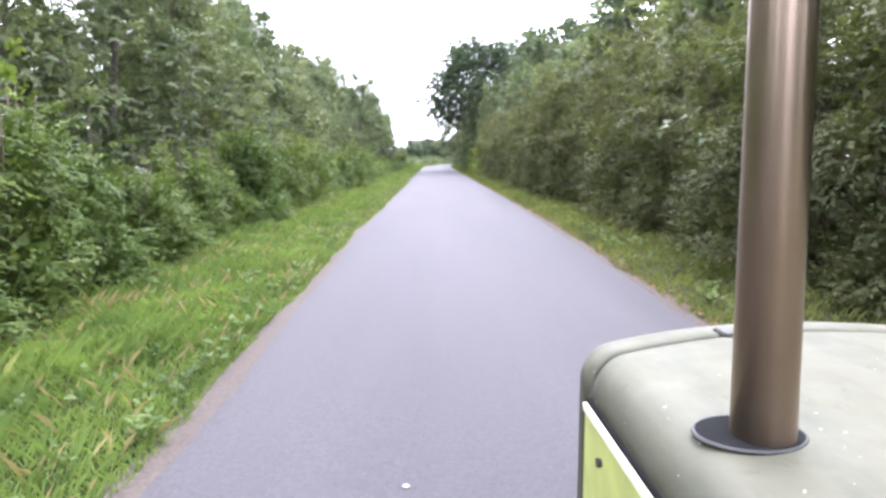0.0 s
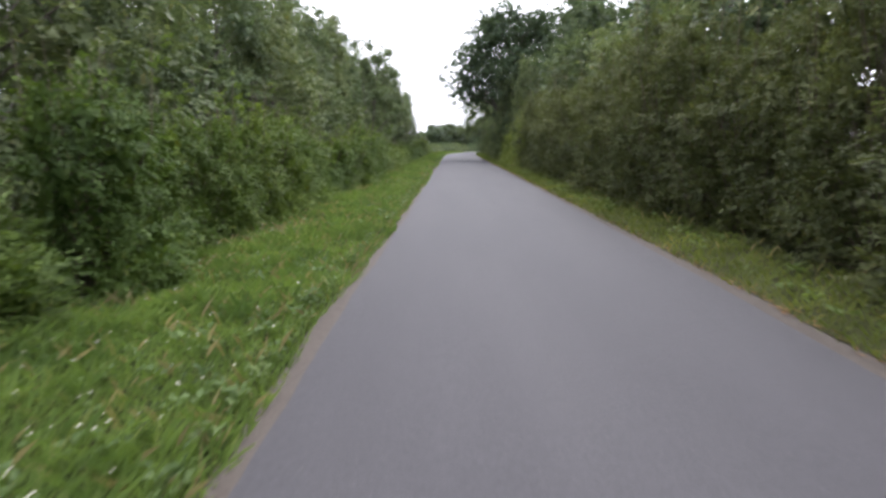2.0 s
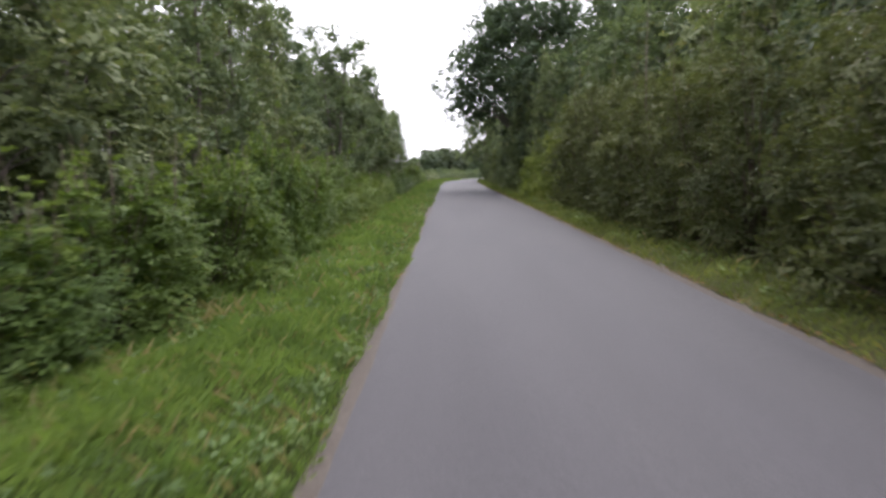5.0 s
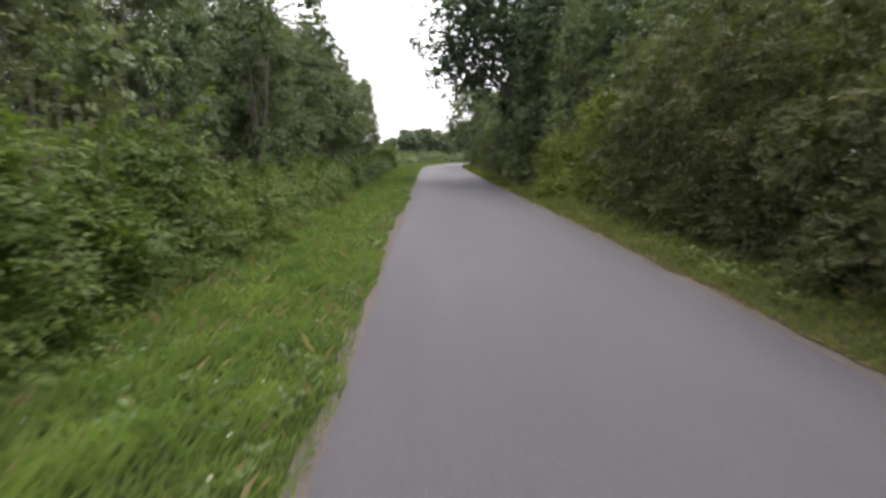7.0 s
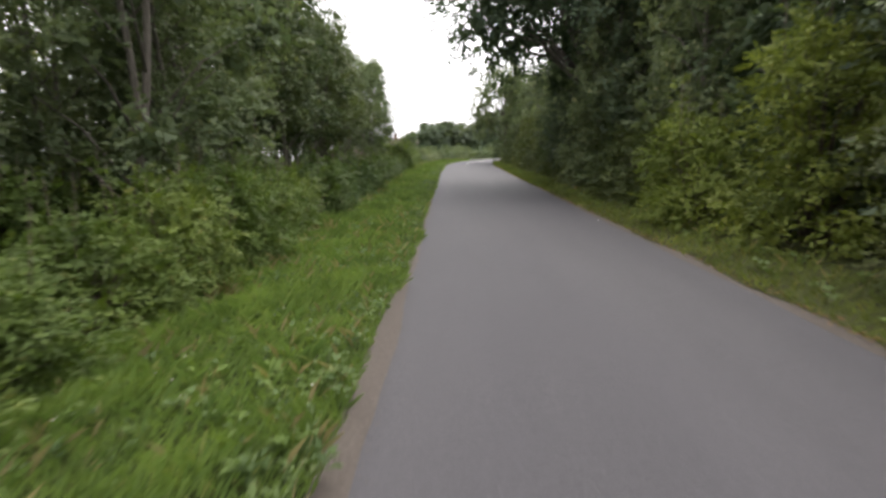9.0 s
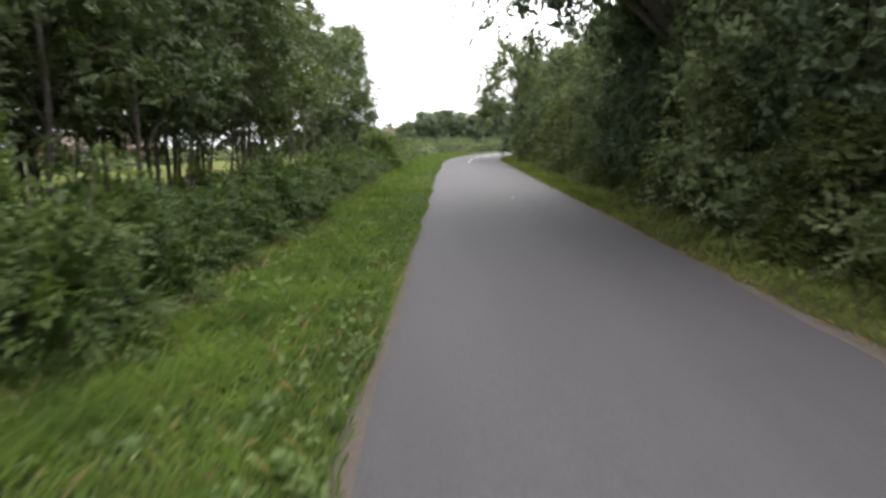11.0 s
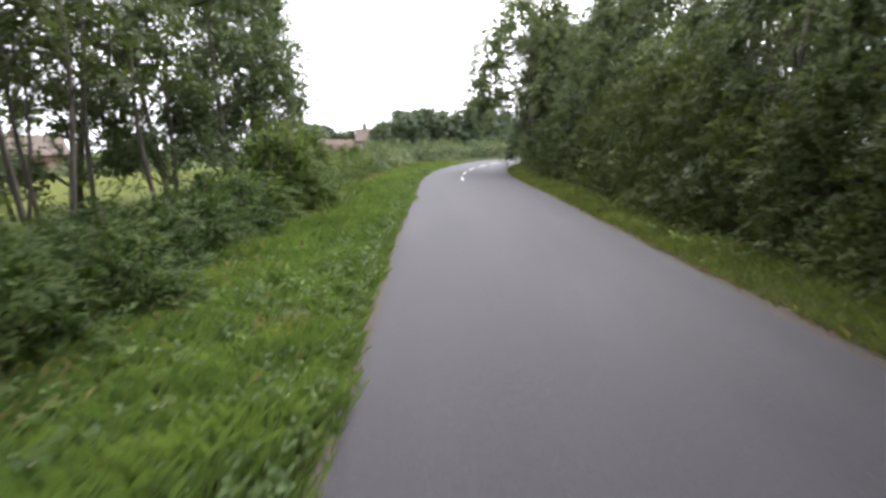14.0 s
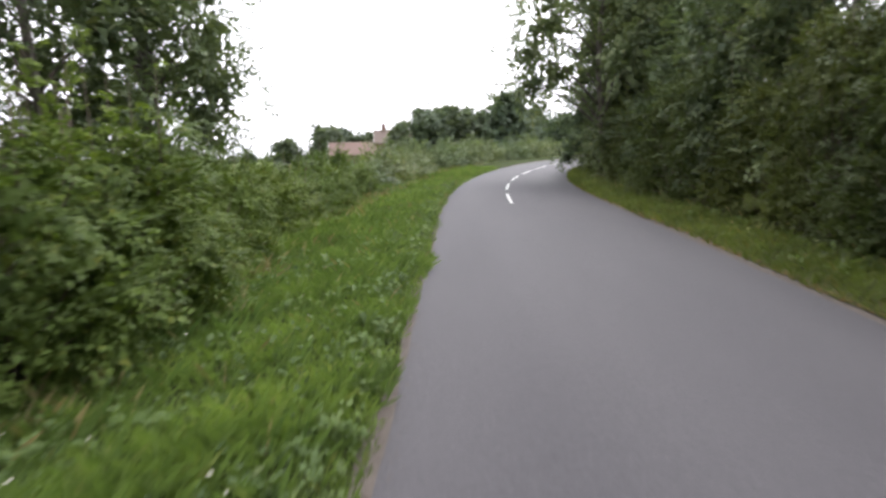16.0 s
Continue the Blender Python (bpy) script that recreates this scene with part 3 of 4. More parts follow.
tuft = rng.uniform(2, 100, n // 12)
s = np.repeat(tuft, 12)[:n] + rng.normal(0, 0.07, len(np.repeat(tuft, 12)[:n]))
d = np.repeat(rng.uniform(0.4, 2.7, len(tuft)), 12)[:len(s)] + rng.normal(0, 0.06, len(s))
blades("grass_tufts", rng, s, d, -1, rng.uniform(0.16, 0.34, len(s)), rng.uniform(0.006, 0.012, len(s)), GRASS, "longer grass tufts standing out of the verge")
n = 22000
s = rng.uniform(4, 80, n)
d = 0.05 + 1.9 * rng.beta(1.0, 1.1, n)
blades("verge_grass", rng, s, d, 1, rng.uniform(0.06, 0.22, n), rng.uniform(0.008, 0.017, n), DULL, "short patchy grass under the tall hedge")
n = 22000
s = rng.uniform(77, 130, n)
d = 0.05 + 1.4 * rng.beta(1.0, 1.1, n)
blades("verge_grass", rng, s, d, 1, rng.uniform(0.08, 0.26, n), rng.uniform(0.008, 0.017, n), DULL, "rough dull green grass along the bend of the lane")
n = 4500
s = rng.uniform(1.5, 125, n)
s = s + 0.8 * np.sin(s * 3)
d = rng.normal(2.35, 0.3, n)
blades("dry_grass", rng, s, d, -1, rng.uniform(0.14, 0.36, n), rng.uniform(0.003, 0.007, n), STRAW, "brown dry grass stalks at the foot of the hedge")
n = 2800
s = np.concatenate([rng.uniform(1.5, 34, 500), rng.uniform(1.5, 66, 2000), rng.uniform(66, 118, 300)])
blades("dry_grass", rng, s, bare(s) + 2.3 * rng.beta(0.8, 1.3, n), -1, rng.uniform(0.12, 0.34, n), rng.uniform(0.003, 0.006, n), STRAW,
       "pale straw stalks scattered through the verge grass")
n = 60
blades("dry_grass", rng, 82.4 + rng.normal(0, 0.2, n), 0.7 + rng.normal(0, 0.16, n), -1, rng.uniform(0.14, 0.3, n), rng.uniform(0.005, 0.009, n), STRAW,
       "withered orange-brown clump in the verge grass")
n = 500
s = rng.uniform(3, 120, n)
blades("dry_grass", rng, s, rng.normal(1.45, 0.3, n), 1, rng.uniform(0.15, 0.35, n), rng.uniform(0.004, 0.009, n), STRAW,
       "brown dry stalks at the foot of the tall hedge")


def weeds(name, rng, s, d, side, material, label, size=0.12, per=9):
    """Low rosettes of broad leaves."""
    n = len(s)
    x, y = left(s, d) if side < 0 else right(s, d)
    c = np.stack([x, y, np.full(n, 0.06)], 1)
    w = np.repeat(np.arange(n), per)
    a = rng.uniform(0, 2 * np.pi, len(w))
    big = np.repeat(rng.uniform(0.6, 1.4, n), per)
    along = unit(np.stack([np.cos(a), np.sin(a), rng.uniform(0.1, 0.9, len(w))], 1))
    base = c[w] + along * (big * rng.uniform(0.0, 0.8, len(w)))[:, None] * size + np.stack([0 * a, 0 * a, rng.uniform(0, 0.12, len(w))], 1)
    ln = size * big * rng.uniform(0.6, 1.2, len(w))
    up = unit(rng.normal(size=(len(w), 3)) * 0.3 + (0, 0, 1))
    return tagged(new(name, leaf_mesh(name, base, along, up, ln, ln * 0.62, material)), label, "weeds", "", "stuff")


n = 4000
s = np.concatenate([rng.uniform(2, 112, 3000), rng.uniform(70, 96, 1000)])
weeds("broad_leaved_weeds", rng, s, rng.uniform(0.1, 2.6, n), -1, WEED, "broad-leaved green weeds among the verge grass", 0.075)
n = 700
s = rng.uniform(2, 112, n)
weeds("broad_leaved_weeds", rng, s, bare(s) + np.abs(rng.normal(0.02, 0.14, n)), -1, WEED, "low weeds creeping from the verge over the asphalt's edge", 0.06)
n = 330
s = np.concatenate([rng.normal(52, 1.6, 50), rng.normal(66.8, 1.3, 130), rng.normal(79, 2.5, 60), rng.normal(83.6, 1.0, 90)])
weeds("dock_leaves", rng, s, rng.uniform(0.3, 2.5, n), -1, DOCK, "clumps of large pale green dock and nettle leaves", 0.095, 11)
n = 420
weeds("ivy_and_weeds", rng, rng.uniform(4, 110, n), rng.uniform(0.35, 1.6, n), 1, WEED, "low weeds and ivy under the tall hedge", 0.11)

n = 5200
s = rng.uniform(2, 125, n)
d = np.abs(rng.normal(0.0, 0.16, n)) + 0.02
x, y = right(s, d)
base = np.stack([x, y, rng.uniform(0.012, 0.04, n)], 1)
ln = rng.uniform(0.03, 0.07, n)
flat = np.stack([rng.normal(size=n), rng.normal(size=n), rng.uniform(-0.1, 0.25, n)], 1)
tagged(new("fallen_leaves", leaf_mesh("fallen_leaves", base, flat, unit(rng.normal(size=(n, 3)) * 0.3 + (0, 0, 1)), ln, ln * 0.6, LITTER)),
       "dead brown leaves lying along the edge of the lane", "leaf litter", "", "stuff")


for side in (-1, 1):
    n = 11000
    s = rng.uniform(1, 120, n)
    d = np.clip(rng.normal(-0.03, 0.07, n), -0.3, 0.12)
    x, y = left(s, d) if side < 0 else right(s, d)
    base = np.stack([x, y, np.interp(d, [-0.3, 0.0, 0.12], [0.002, -0.002, 0.004])], 1)
    ln = rng.uniform(0.01, 0.026, n)
    flat = np.stack([rng.normal(size=n), rng.normal(size=n), rng.uniform(0.0, 0.06, n)], 1)
    tagged(new("loose_grit", leaf_mesh("loose_grit", base, flat, np.tile((0.0, 0.0, 1.0), (n, 1)), ln, ln * 0.9, SOIL, True)),
           "loose soil and grit along the edge of the asphalt", "grit", "", "stuff")


def flowers(name, rng, s, d, side, label):
    """Small white flower heads of five petals on short stalks."""
    n = len(s)
    x, y = left(s, d) if side < 0 else right(s, d)
    top = np.stack([x, y, rng.uniform(0.16, 0.3, n)], 1)
    w = np.repeat(np.arange(n), 6)
    a = np.tile(np.arange(6), n) * (2 * np.pi / 6) + np.repeat(rng.uniform(0, 6, n), 6)
    along = np.stack([np.cos(a), np.sin(a), np.full(len(a), 0.25)], 1)
    r = np.repeat(rng.uniform(0.008, 0.016, n), 6)
    up = np.tile((0.0, 0.0, 1.0), (len(w), 1)) + rng.normal(size=(len(w), 3)) * 0.15
    return tagged(new(name, leaf_mesh(name, top[w], along, up, r, r * 0.8, PETAL)), label, "flowers", "", "stuff")


s = np.concatenate([rng.uniform(7, 21, 260), rng.normal(20.6, 1.4, 120), rng.normal(35.0, 0.5, 120), rng.normal(36.5, 0.7, 60), rng.uniform(24, 110, 160)])
d = np.concatenate([rng.uniform(0.2, 2.2, 260), rng.normal(2.15, 0.25, 120), rng.normal(1.75, 0.3, 120), rng.normal(1.3, 0.4, 60), rng.uniform(0.3, 2.3, 160)])
flowers("white_flowers", rng, s, d, -1, "small white wild flowers in the verge grass")

# pale litter and stones lying on the asphalt
for s0, o in ((79.43, 0.37), (3.24, -0.81), (64.0, 2.2)):
    bm = bmesh.new()
    bmesh.ops.create_icosphere(bm, subdivisions=1, radius=0.018)
    for v in bm.verts:
        v.co = Vector((v.co.x * 1.3, v.co.y * 0.9, v.co.z * 0.5)) + noise.noise_vector(v.co * 60) * 0.008
    me = bpy.data.meshes.new("pale_stone")
    bm.to_mesh(me)
    bm.free()
    me.materials.append(WHITE)
    x, y = at(s0, o)
    ob = tagged(new("pale_stone", me), "small pale stone lying on the asphalt", "stone", "stones on the lane")
    ob.matrix_world = pose(x, y, 0.045 - 0.012 * abs(o), 0, 0, s0 * 50)


# ---- left hedge and wood ----
def turned(x, y, z, rz, sx=1.0, sz=1.0):
    return pose(x, y, z, 0, 0, rz) @ Matrix.Diagonal((sx, sx, sz, 1))


def plant(proto, x, y, rz, sx=1.0, sz=1.0, z=None):
    """Places a copy; a shared mesh, turned and sized a little."""
    ob = copy_thing(proto, Matrix())
    zz = float(ground_height([x], [y])[0]) if z is None else z
    ob.matrix_world = turned(x, y, zz - 0.02, rz, sx, sz)
    return ob


def drop(proto):
    for o in list(proto.children_recursive) + [proto]:
        bpy.data.objects.remove(o)


rng = np.random.default_rng(5)
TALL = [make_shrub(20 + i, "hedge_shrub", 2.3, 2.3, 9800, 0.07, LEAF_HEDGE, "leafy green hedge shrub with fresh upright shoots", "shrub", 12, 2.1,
                   "shrubs of the verge hedge", young=YOUNG_TOPLIT, inner=0.12, small=True, front=0.8) for i in range(5)]
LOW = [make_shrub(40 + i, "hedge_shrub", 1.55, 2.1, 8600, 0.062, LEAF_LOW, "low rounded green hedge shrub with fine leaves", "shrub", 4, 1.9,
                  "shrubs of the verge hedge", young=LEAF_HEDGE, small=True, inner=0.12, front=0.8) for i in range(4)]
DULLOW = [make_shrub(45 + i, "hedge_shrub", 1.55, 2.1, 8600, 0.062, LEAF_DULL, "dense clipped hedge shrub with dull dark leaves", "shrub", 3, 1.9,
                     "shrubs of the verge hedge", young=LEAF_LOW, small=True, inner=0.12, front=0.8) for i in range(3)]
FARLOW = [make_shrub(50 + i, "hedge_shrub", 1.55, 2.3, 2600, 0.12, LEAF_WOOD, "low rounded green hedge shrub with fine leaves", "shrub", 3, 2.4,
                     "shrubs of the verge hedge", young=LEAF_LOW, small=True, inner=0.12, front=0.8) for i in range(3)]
WOOD = [make_tree(60 + i, "woodland_tree", 9.4, 1.3, 2.8, 15500, 0.106, LEAF_WOOD, "slender woodland tree with a tall leafy crown", "tree", 0.11,
                  1 + i % 2, 30, group="trees of the wood", inner=0.24, puff=0.9, taper=0.45) for i in range(5)]
BACK = [make_tree(90 + i, "woodland_tree", 9.6, 1.5, 2.9, 6000, 0.165, LEAF_WOOD, "tall leafy tree standing deep in the wood", "tree", 0.11,
                  1, 15, group="trees of the wood") for i in range(3)]
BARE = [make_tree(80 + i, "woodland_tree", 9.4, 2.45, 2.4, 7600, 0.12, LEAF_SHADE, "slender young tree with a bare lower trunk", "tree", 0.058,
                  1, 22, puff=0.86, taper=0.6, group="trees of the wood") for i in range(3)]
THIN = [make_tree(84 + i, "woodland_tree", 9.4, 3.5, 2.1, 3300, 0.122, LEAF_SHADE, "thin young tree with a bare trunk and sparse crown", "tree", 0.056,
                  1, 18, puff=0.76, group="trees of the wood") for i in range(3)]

k = 0
s = -3.0
while s < 47.5:
    x, y = left(s, 3.27 + rng.uniform(-0.2, 0.3) - (0.35 if 33.0 < s < 43.0 else 0.0))
    plant(TALL[k % 5], x, y, facing(s, -1) + rng.uniform(-40, 40), rng.uniform(0.85, 1.22), rng.uniform(0.78, 1.34))
    s += rng.uniform(1.7, 2.25)
    k += 1
while s < 178:
    x, y = left(s, 3.27 + rng.uniform(-0.2, 0.2) - (0.2 if 88.9 < s < 93.8 else 0.0))
    turn = facing(s, -1) + rng.uniform(-40, 40)
    if 88.9 < s < 93.8:
        plant(TALL[k % 5], x, y, turn, 1.05, rng.uniform(0.56, 0.62) if s < 90.4 else rng.uniform(0.98, 1.1))
    else:
        plant(DULLOW[k % 3] if 64 < s < 88.9 else LOW[k % 4] if s < 107 else FARLOW[k % 3], x, y, turn, rng.uniform(0.92, 1.15), (1.0 + 0.12 * math.sin(s * 0.8)) * rng.uniform(0.92, 1.15) * np.interp(s, [64, 69, 73, 80, 88.8, 89], [1.05, 1.02, 0.95, 0.92, 0.9, 1.0]))
    s += rng.uniform(1.5, 1.9) * (1.2 if s > 107 else 1.0)
    k += 1
for first, last, gap, out_a, out_b, changes in ((-4.0, 101.0, 3.3, 5.8, 7.2, 70), (0.0, 97.0, 3.5, 8.6, 10.2, 72), (-2.0, 85.0, 4.6, 12.0, 14.0, 70), (24.0, 80.0, 4.8, 15.5, 17.5, 70), (70.0, 92.0, 3.0, 7.2, 8.4, 0)):
    s = first
    while s < last:
        kinds = BACK if out_a > 11 or (out_a > 8 and s < 60) else (WOOD if s < changes or s > 94.0 else BARE if s < 85.0 else THIN)
        x, y = left(s, rng.uniform(out_a, out_b) + (0.7 if out_a < 6 and 22.0 < s < 60.0 else 0.0))
        if kinds is THIN and k % 3 == 0:
            s, k = s + gap * 0.5, k + 1
            continue
        plant(kinds[k % len(kinds)], x, y, rng.uniform(0, 360), rng.uniform(0.88, 1.12), rng.uniform(0.85, 1.1))
        s += gap * rng.uniform(0.85, 1.15) * (0.62 if kinds is BARE or kinds is THIN else 1.0)
        k += 1
slim = np.random.default_rng(31)
for s in np.arange(75.0, 92.0, 1.5):
    x, y = left(s + slim.uniform(-0.5, 0.5), slim.uniform(6.0, 11.0))
    plant(THIN[int(s) % 3], x, y, slim.uniform(0, 360), slim.uniform(0.6, 0.8), slim.uniform(0.85, 1.05))
s = 44.0
while s < 82:
    x, y = left(s, rng.uniform(5.2, 7.6))
    plant(TALL[k % 5], x, y, rng.uniform(0, 360), rng.uniform(1.0, 1.25), rng.uniform(0.68, 0.9) * (0.62 if s > 69 else 1.15))
    s += rng.uniform(2.0, 3.0)
    k += 1
# Unseen plants behind the start, added to darken the exhaust pipe's reflection.
for s in np.arange(-24.0, -4.5, 5.0):
    x, y = left(s, 4.6)
    plant(BACK[k % 3], x, y, s * 40.0, 1.0, 0.9)
    x, y = left(s + 1.0, 3.6)
    plant(FARLOW[k % 3], x, y, s * 70.0, 1.3, 1.3)
    k += 1
x, y = left(100.5, 6.0)
edge_tree = make_tree(97, "woodland_tree", 8.4, 1.9, 3.0, 13000, 0.14, LEAF_WOOD, "broad tree at the end of the wood with drooping branches", "tree",
                      0.13, 2, 22, group="trees of the wood")
edge_tree.matrix_world = turned(x, y, -0.12, 40)
for p in TALL + LOW + DULLOW + FARLOW[1:] + WOOD + BARE + THIN + BACK:
    drop(p)
low_proto = FARLOW[0]

# ---- right hedge and trees ----
THORN = [make_shrub(120 + i, "hawthorn", 5.3, 3.2, 15000, 0.074, LEAF_THORN, "tall dense hawthorn with dull olive leaves", "tree", 4, 2.9,
                    "tall roadside hawthorns", clumps=36, lump=0.7, small=True, inner=0.12, front=0.8) for i in range(4)]
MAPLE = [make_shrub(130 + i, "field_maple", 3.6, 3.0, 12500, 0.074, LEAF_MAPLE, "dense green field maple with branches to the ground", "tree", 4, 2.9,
                    "field maples on the roadside", clumps=30, lump=0.72, small=True, young=YOUNG_TOPLIT if i == 1 else None, inner=0.12) for i in range(3)]
SIDE = [make_tree(140 + i, "roadside_tree", 8.8, 0.6, 3.1, 16500, 0.108, LEAF_OAK if i % 2 else LEAF_WOOD, "leafy roadside tree with branches down to the verge",
                  "tree", 0.14, 1, 38, taper=0.6, group="trees on the roadside", inner=0.26, puff=0.8) for i in range(4)]
k = 0
s = -2.0
while s < 57.6:
    x, y = right(s, 2.5 + rng.uniform(-0.25, 0.25) + (0.25 if s < 25 else 0.0))
    plant(THORN[k % 4], x, y, facing(s, 1) + rng.uniform(-40, 40), rng.uniform(0.92, 1.15), rng.uniform(0.9, 1.22))
    s += rng.uniform(2.1, 2.7)
    k += 1
s = 66.5
while s < 124:
    x, y = right(s, 2.2 + rng.uniform(-0.15, 0.25))
    plant(MAPLE[k % 3], x, y, facing(s, 1) + rng.uniform(-40, 40), rng.uniform(0.8, 0.95), rng.uniform(0.75, 1.2))
    s += rng.uniform(2.1, 2.7)
    k += 1
REAR = [make_tree(150 + i, "roadside_tree", 8.8, 0.9, 3.1, 4700, 0.215, LEAF_OAK if i % 2 else LEAF_WOOD, "tall leafy tree behind the roadside hedge",
                  "tree", 0.14, 1, 28, taper=0.6, group="trees on the roadside", inner=0.26, puff=0.88) for i in range(3)]
for first, last, gap, out, sx, sz in ((-4.0, 60.0, 4.1, 5.6, 1.0, 1.0), (4.0, 50.0, 6.0, 9.0, 1.15, 1.05), (57.0, 72.0, 3.0, 5.2, 1.0, 0.9), (60.0, 126.0, 5.6, 7.6, 1.2, 0.95), (83.0, 123.0, 3.2, 3.6, 0.92, 0.9), (67.5, 83.0, 3.0, 3.3, 0.9, 0.98)):
    s = first
    while s < last:
        x, y = right(s, out + rng.uniform(-0.3, 0.5))
        plant(SIDE[k % 4] if out < 5 else REAR[k % 3], x, y, rng.uniform(0, 360), sx * rng.uniform(0.92, 1.1), sz * rng.uniform(0.9, 1.1))
        s += gap * rng.uniform(0.85, 1.15)
        k += 1
# Unseen trees on the right too, the pipe reflection's other dark side.
for s in np.arange(-24.0, -4.0, 5.0):
    x, y = right(s, 3.4)
    plant(REAR[k % 3], x, y, s * 50.0, 1.0, 0.9)
    k += 1
for s, out, sx, sz in ((72.0, 2.7, 0.95, 1.05), (79.5, 2.7, 0.95, 1.0), (112.0, 2.2, 0.85, 0.9), (116.0, 1.9, 0.9, 1.0), (119.5, 2.0, 0.85, 0.95), (123.0, 2.6, 0.9, 0.8)):
    x, y = right(s, out)
    plant(SIDE[k % 4], x, y, s * 31, sx, sz)
    k += 1
for p in THORN + MAPLE + SIDE + REAR:
    drop(p)

ash = make_tree(177, "ash_tree", 9.6, 3.4, 4.3, 20000, 0.155, LEAF_WOOD, "ash tree reaching over the bend of the lane", "tree", 0.17, 1, 26, taper=0.55, inner=0.15)
x, y = right(112.5, 1.2)
ash.matrix_world = turned(x, y, -0.05, 70)
oak = make_tree(171, "oak_tree", 14.2, 6.2, 7.9, 62000, 0.205, LEAF_OAK, "broad dark oak reaching over the lane", "tree", 0.32, 1, 84, taper=0.45, inner=0.08, puff=0.66)
x, y = right(76.5, 2.8)
oak.matrix_world = turned(x, y, -0.05, 15, 1.09, 1.06)
for seed, s, out, top, wide, count in ((172, 69.0, 7.6, 15.4, 5.6, 26000), (173, 51.0, 8.0, 12.6, 4.6, 20000), (174, 59.5, 7.0, 12.4, 4.4, 18000)):
    tree = make_tree(seed, "oak_tree", top, 2.5, wide, count, 0.22, LEAF_OAK, "tall dark oak standing behind the roadside hawthorns", "tree", 0.25, 1, 46,
                     taper=0.5, inner=0.16, puff=0.8, group="oaks behind the hedge")
    x, y = right(s, out)
    tree.matrix_world = turned(x, y, -0.05, seed * 40)
elder = make_shrub(181, "elder_bush", 3.0, 3.0, 12000, 0.085, LEAF_ELDER, "bright yellow-green elder bush at the roadside", "shrub", 12, 3.8, clumps=34, small=True)
x, y = right(63.0, 1.9)
elder.matrix_world = turned(x, y, -0.03, facing(63.6, 1))
tall_elder = make_shrub(183, "elder_bush", 4.9, 3.3, 15000, 0.085, LEAF_ELDER, "tall yellow-green elder bush leaning out from the hawthorns", "shrub", 8, 3.2,
                        clumps=38, lump=0.7, small=True, inner=0.12)
x, y = right(59.6, 2.8)
tall_elder.matrix_world = turned(x, y, -0.03, facing(59.6, 1))

# ---- far side: lawn, houses, distant trees ----
def build_lawn():
    xs, ys = np.linspace(-23, -0.5, 26), np.linspace(66, 134, 50)
    gx, gy = np.meshgrid(xs, ys)
    gx = gx + (gy - 100) * 0.1
    z = ground_height(gx, gy) + 0.05
    v = np.stack([gx.ravel(), gy.ravel(), z], 1)
    i = (np.arange(49)[:, None] * 26 + np.arange(25)[None]).ravel()
    q = np.stack([i, i + 1, i + 27, i + 26], 1)
    return tagged(new("lawn", quick_mesh("lawn", v, q.ravel(), np.full(len(q), 4), LAWN, True)), "bright mown lawn behind the trees", "lawn", "", "structure")


build_lawn()


def box(bm, x0, x1, y0, y1, z0, z1):
    vs = [bm.verts.new(p) for p in ((x0, y0, z0), (x1, y0, z0), (x1, y1, z0), (x0, y1, z0), (x0, y0, z1), (x1, y0, z1), (x1, y1, z1), (x0, y1, z1))]
    for f in ((3, 2, 1, 0), (4, 5, 6, 7), (0, 1, 5, 4), (1, 2, 6, 5), (2, 3, 7, 6), (3, 0, 4, 7)):
        bm.faces.new([vs[i] for i in f])


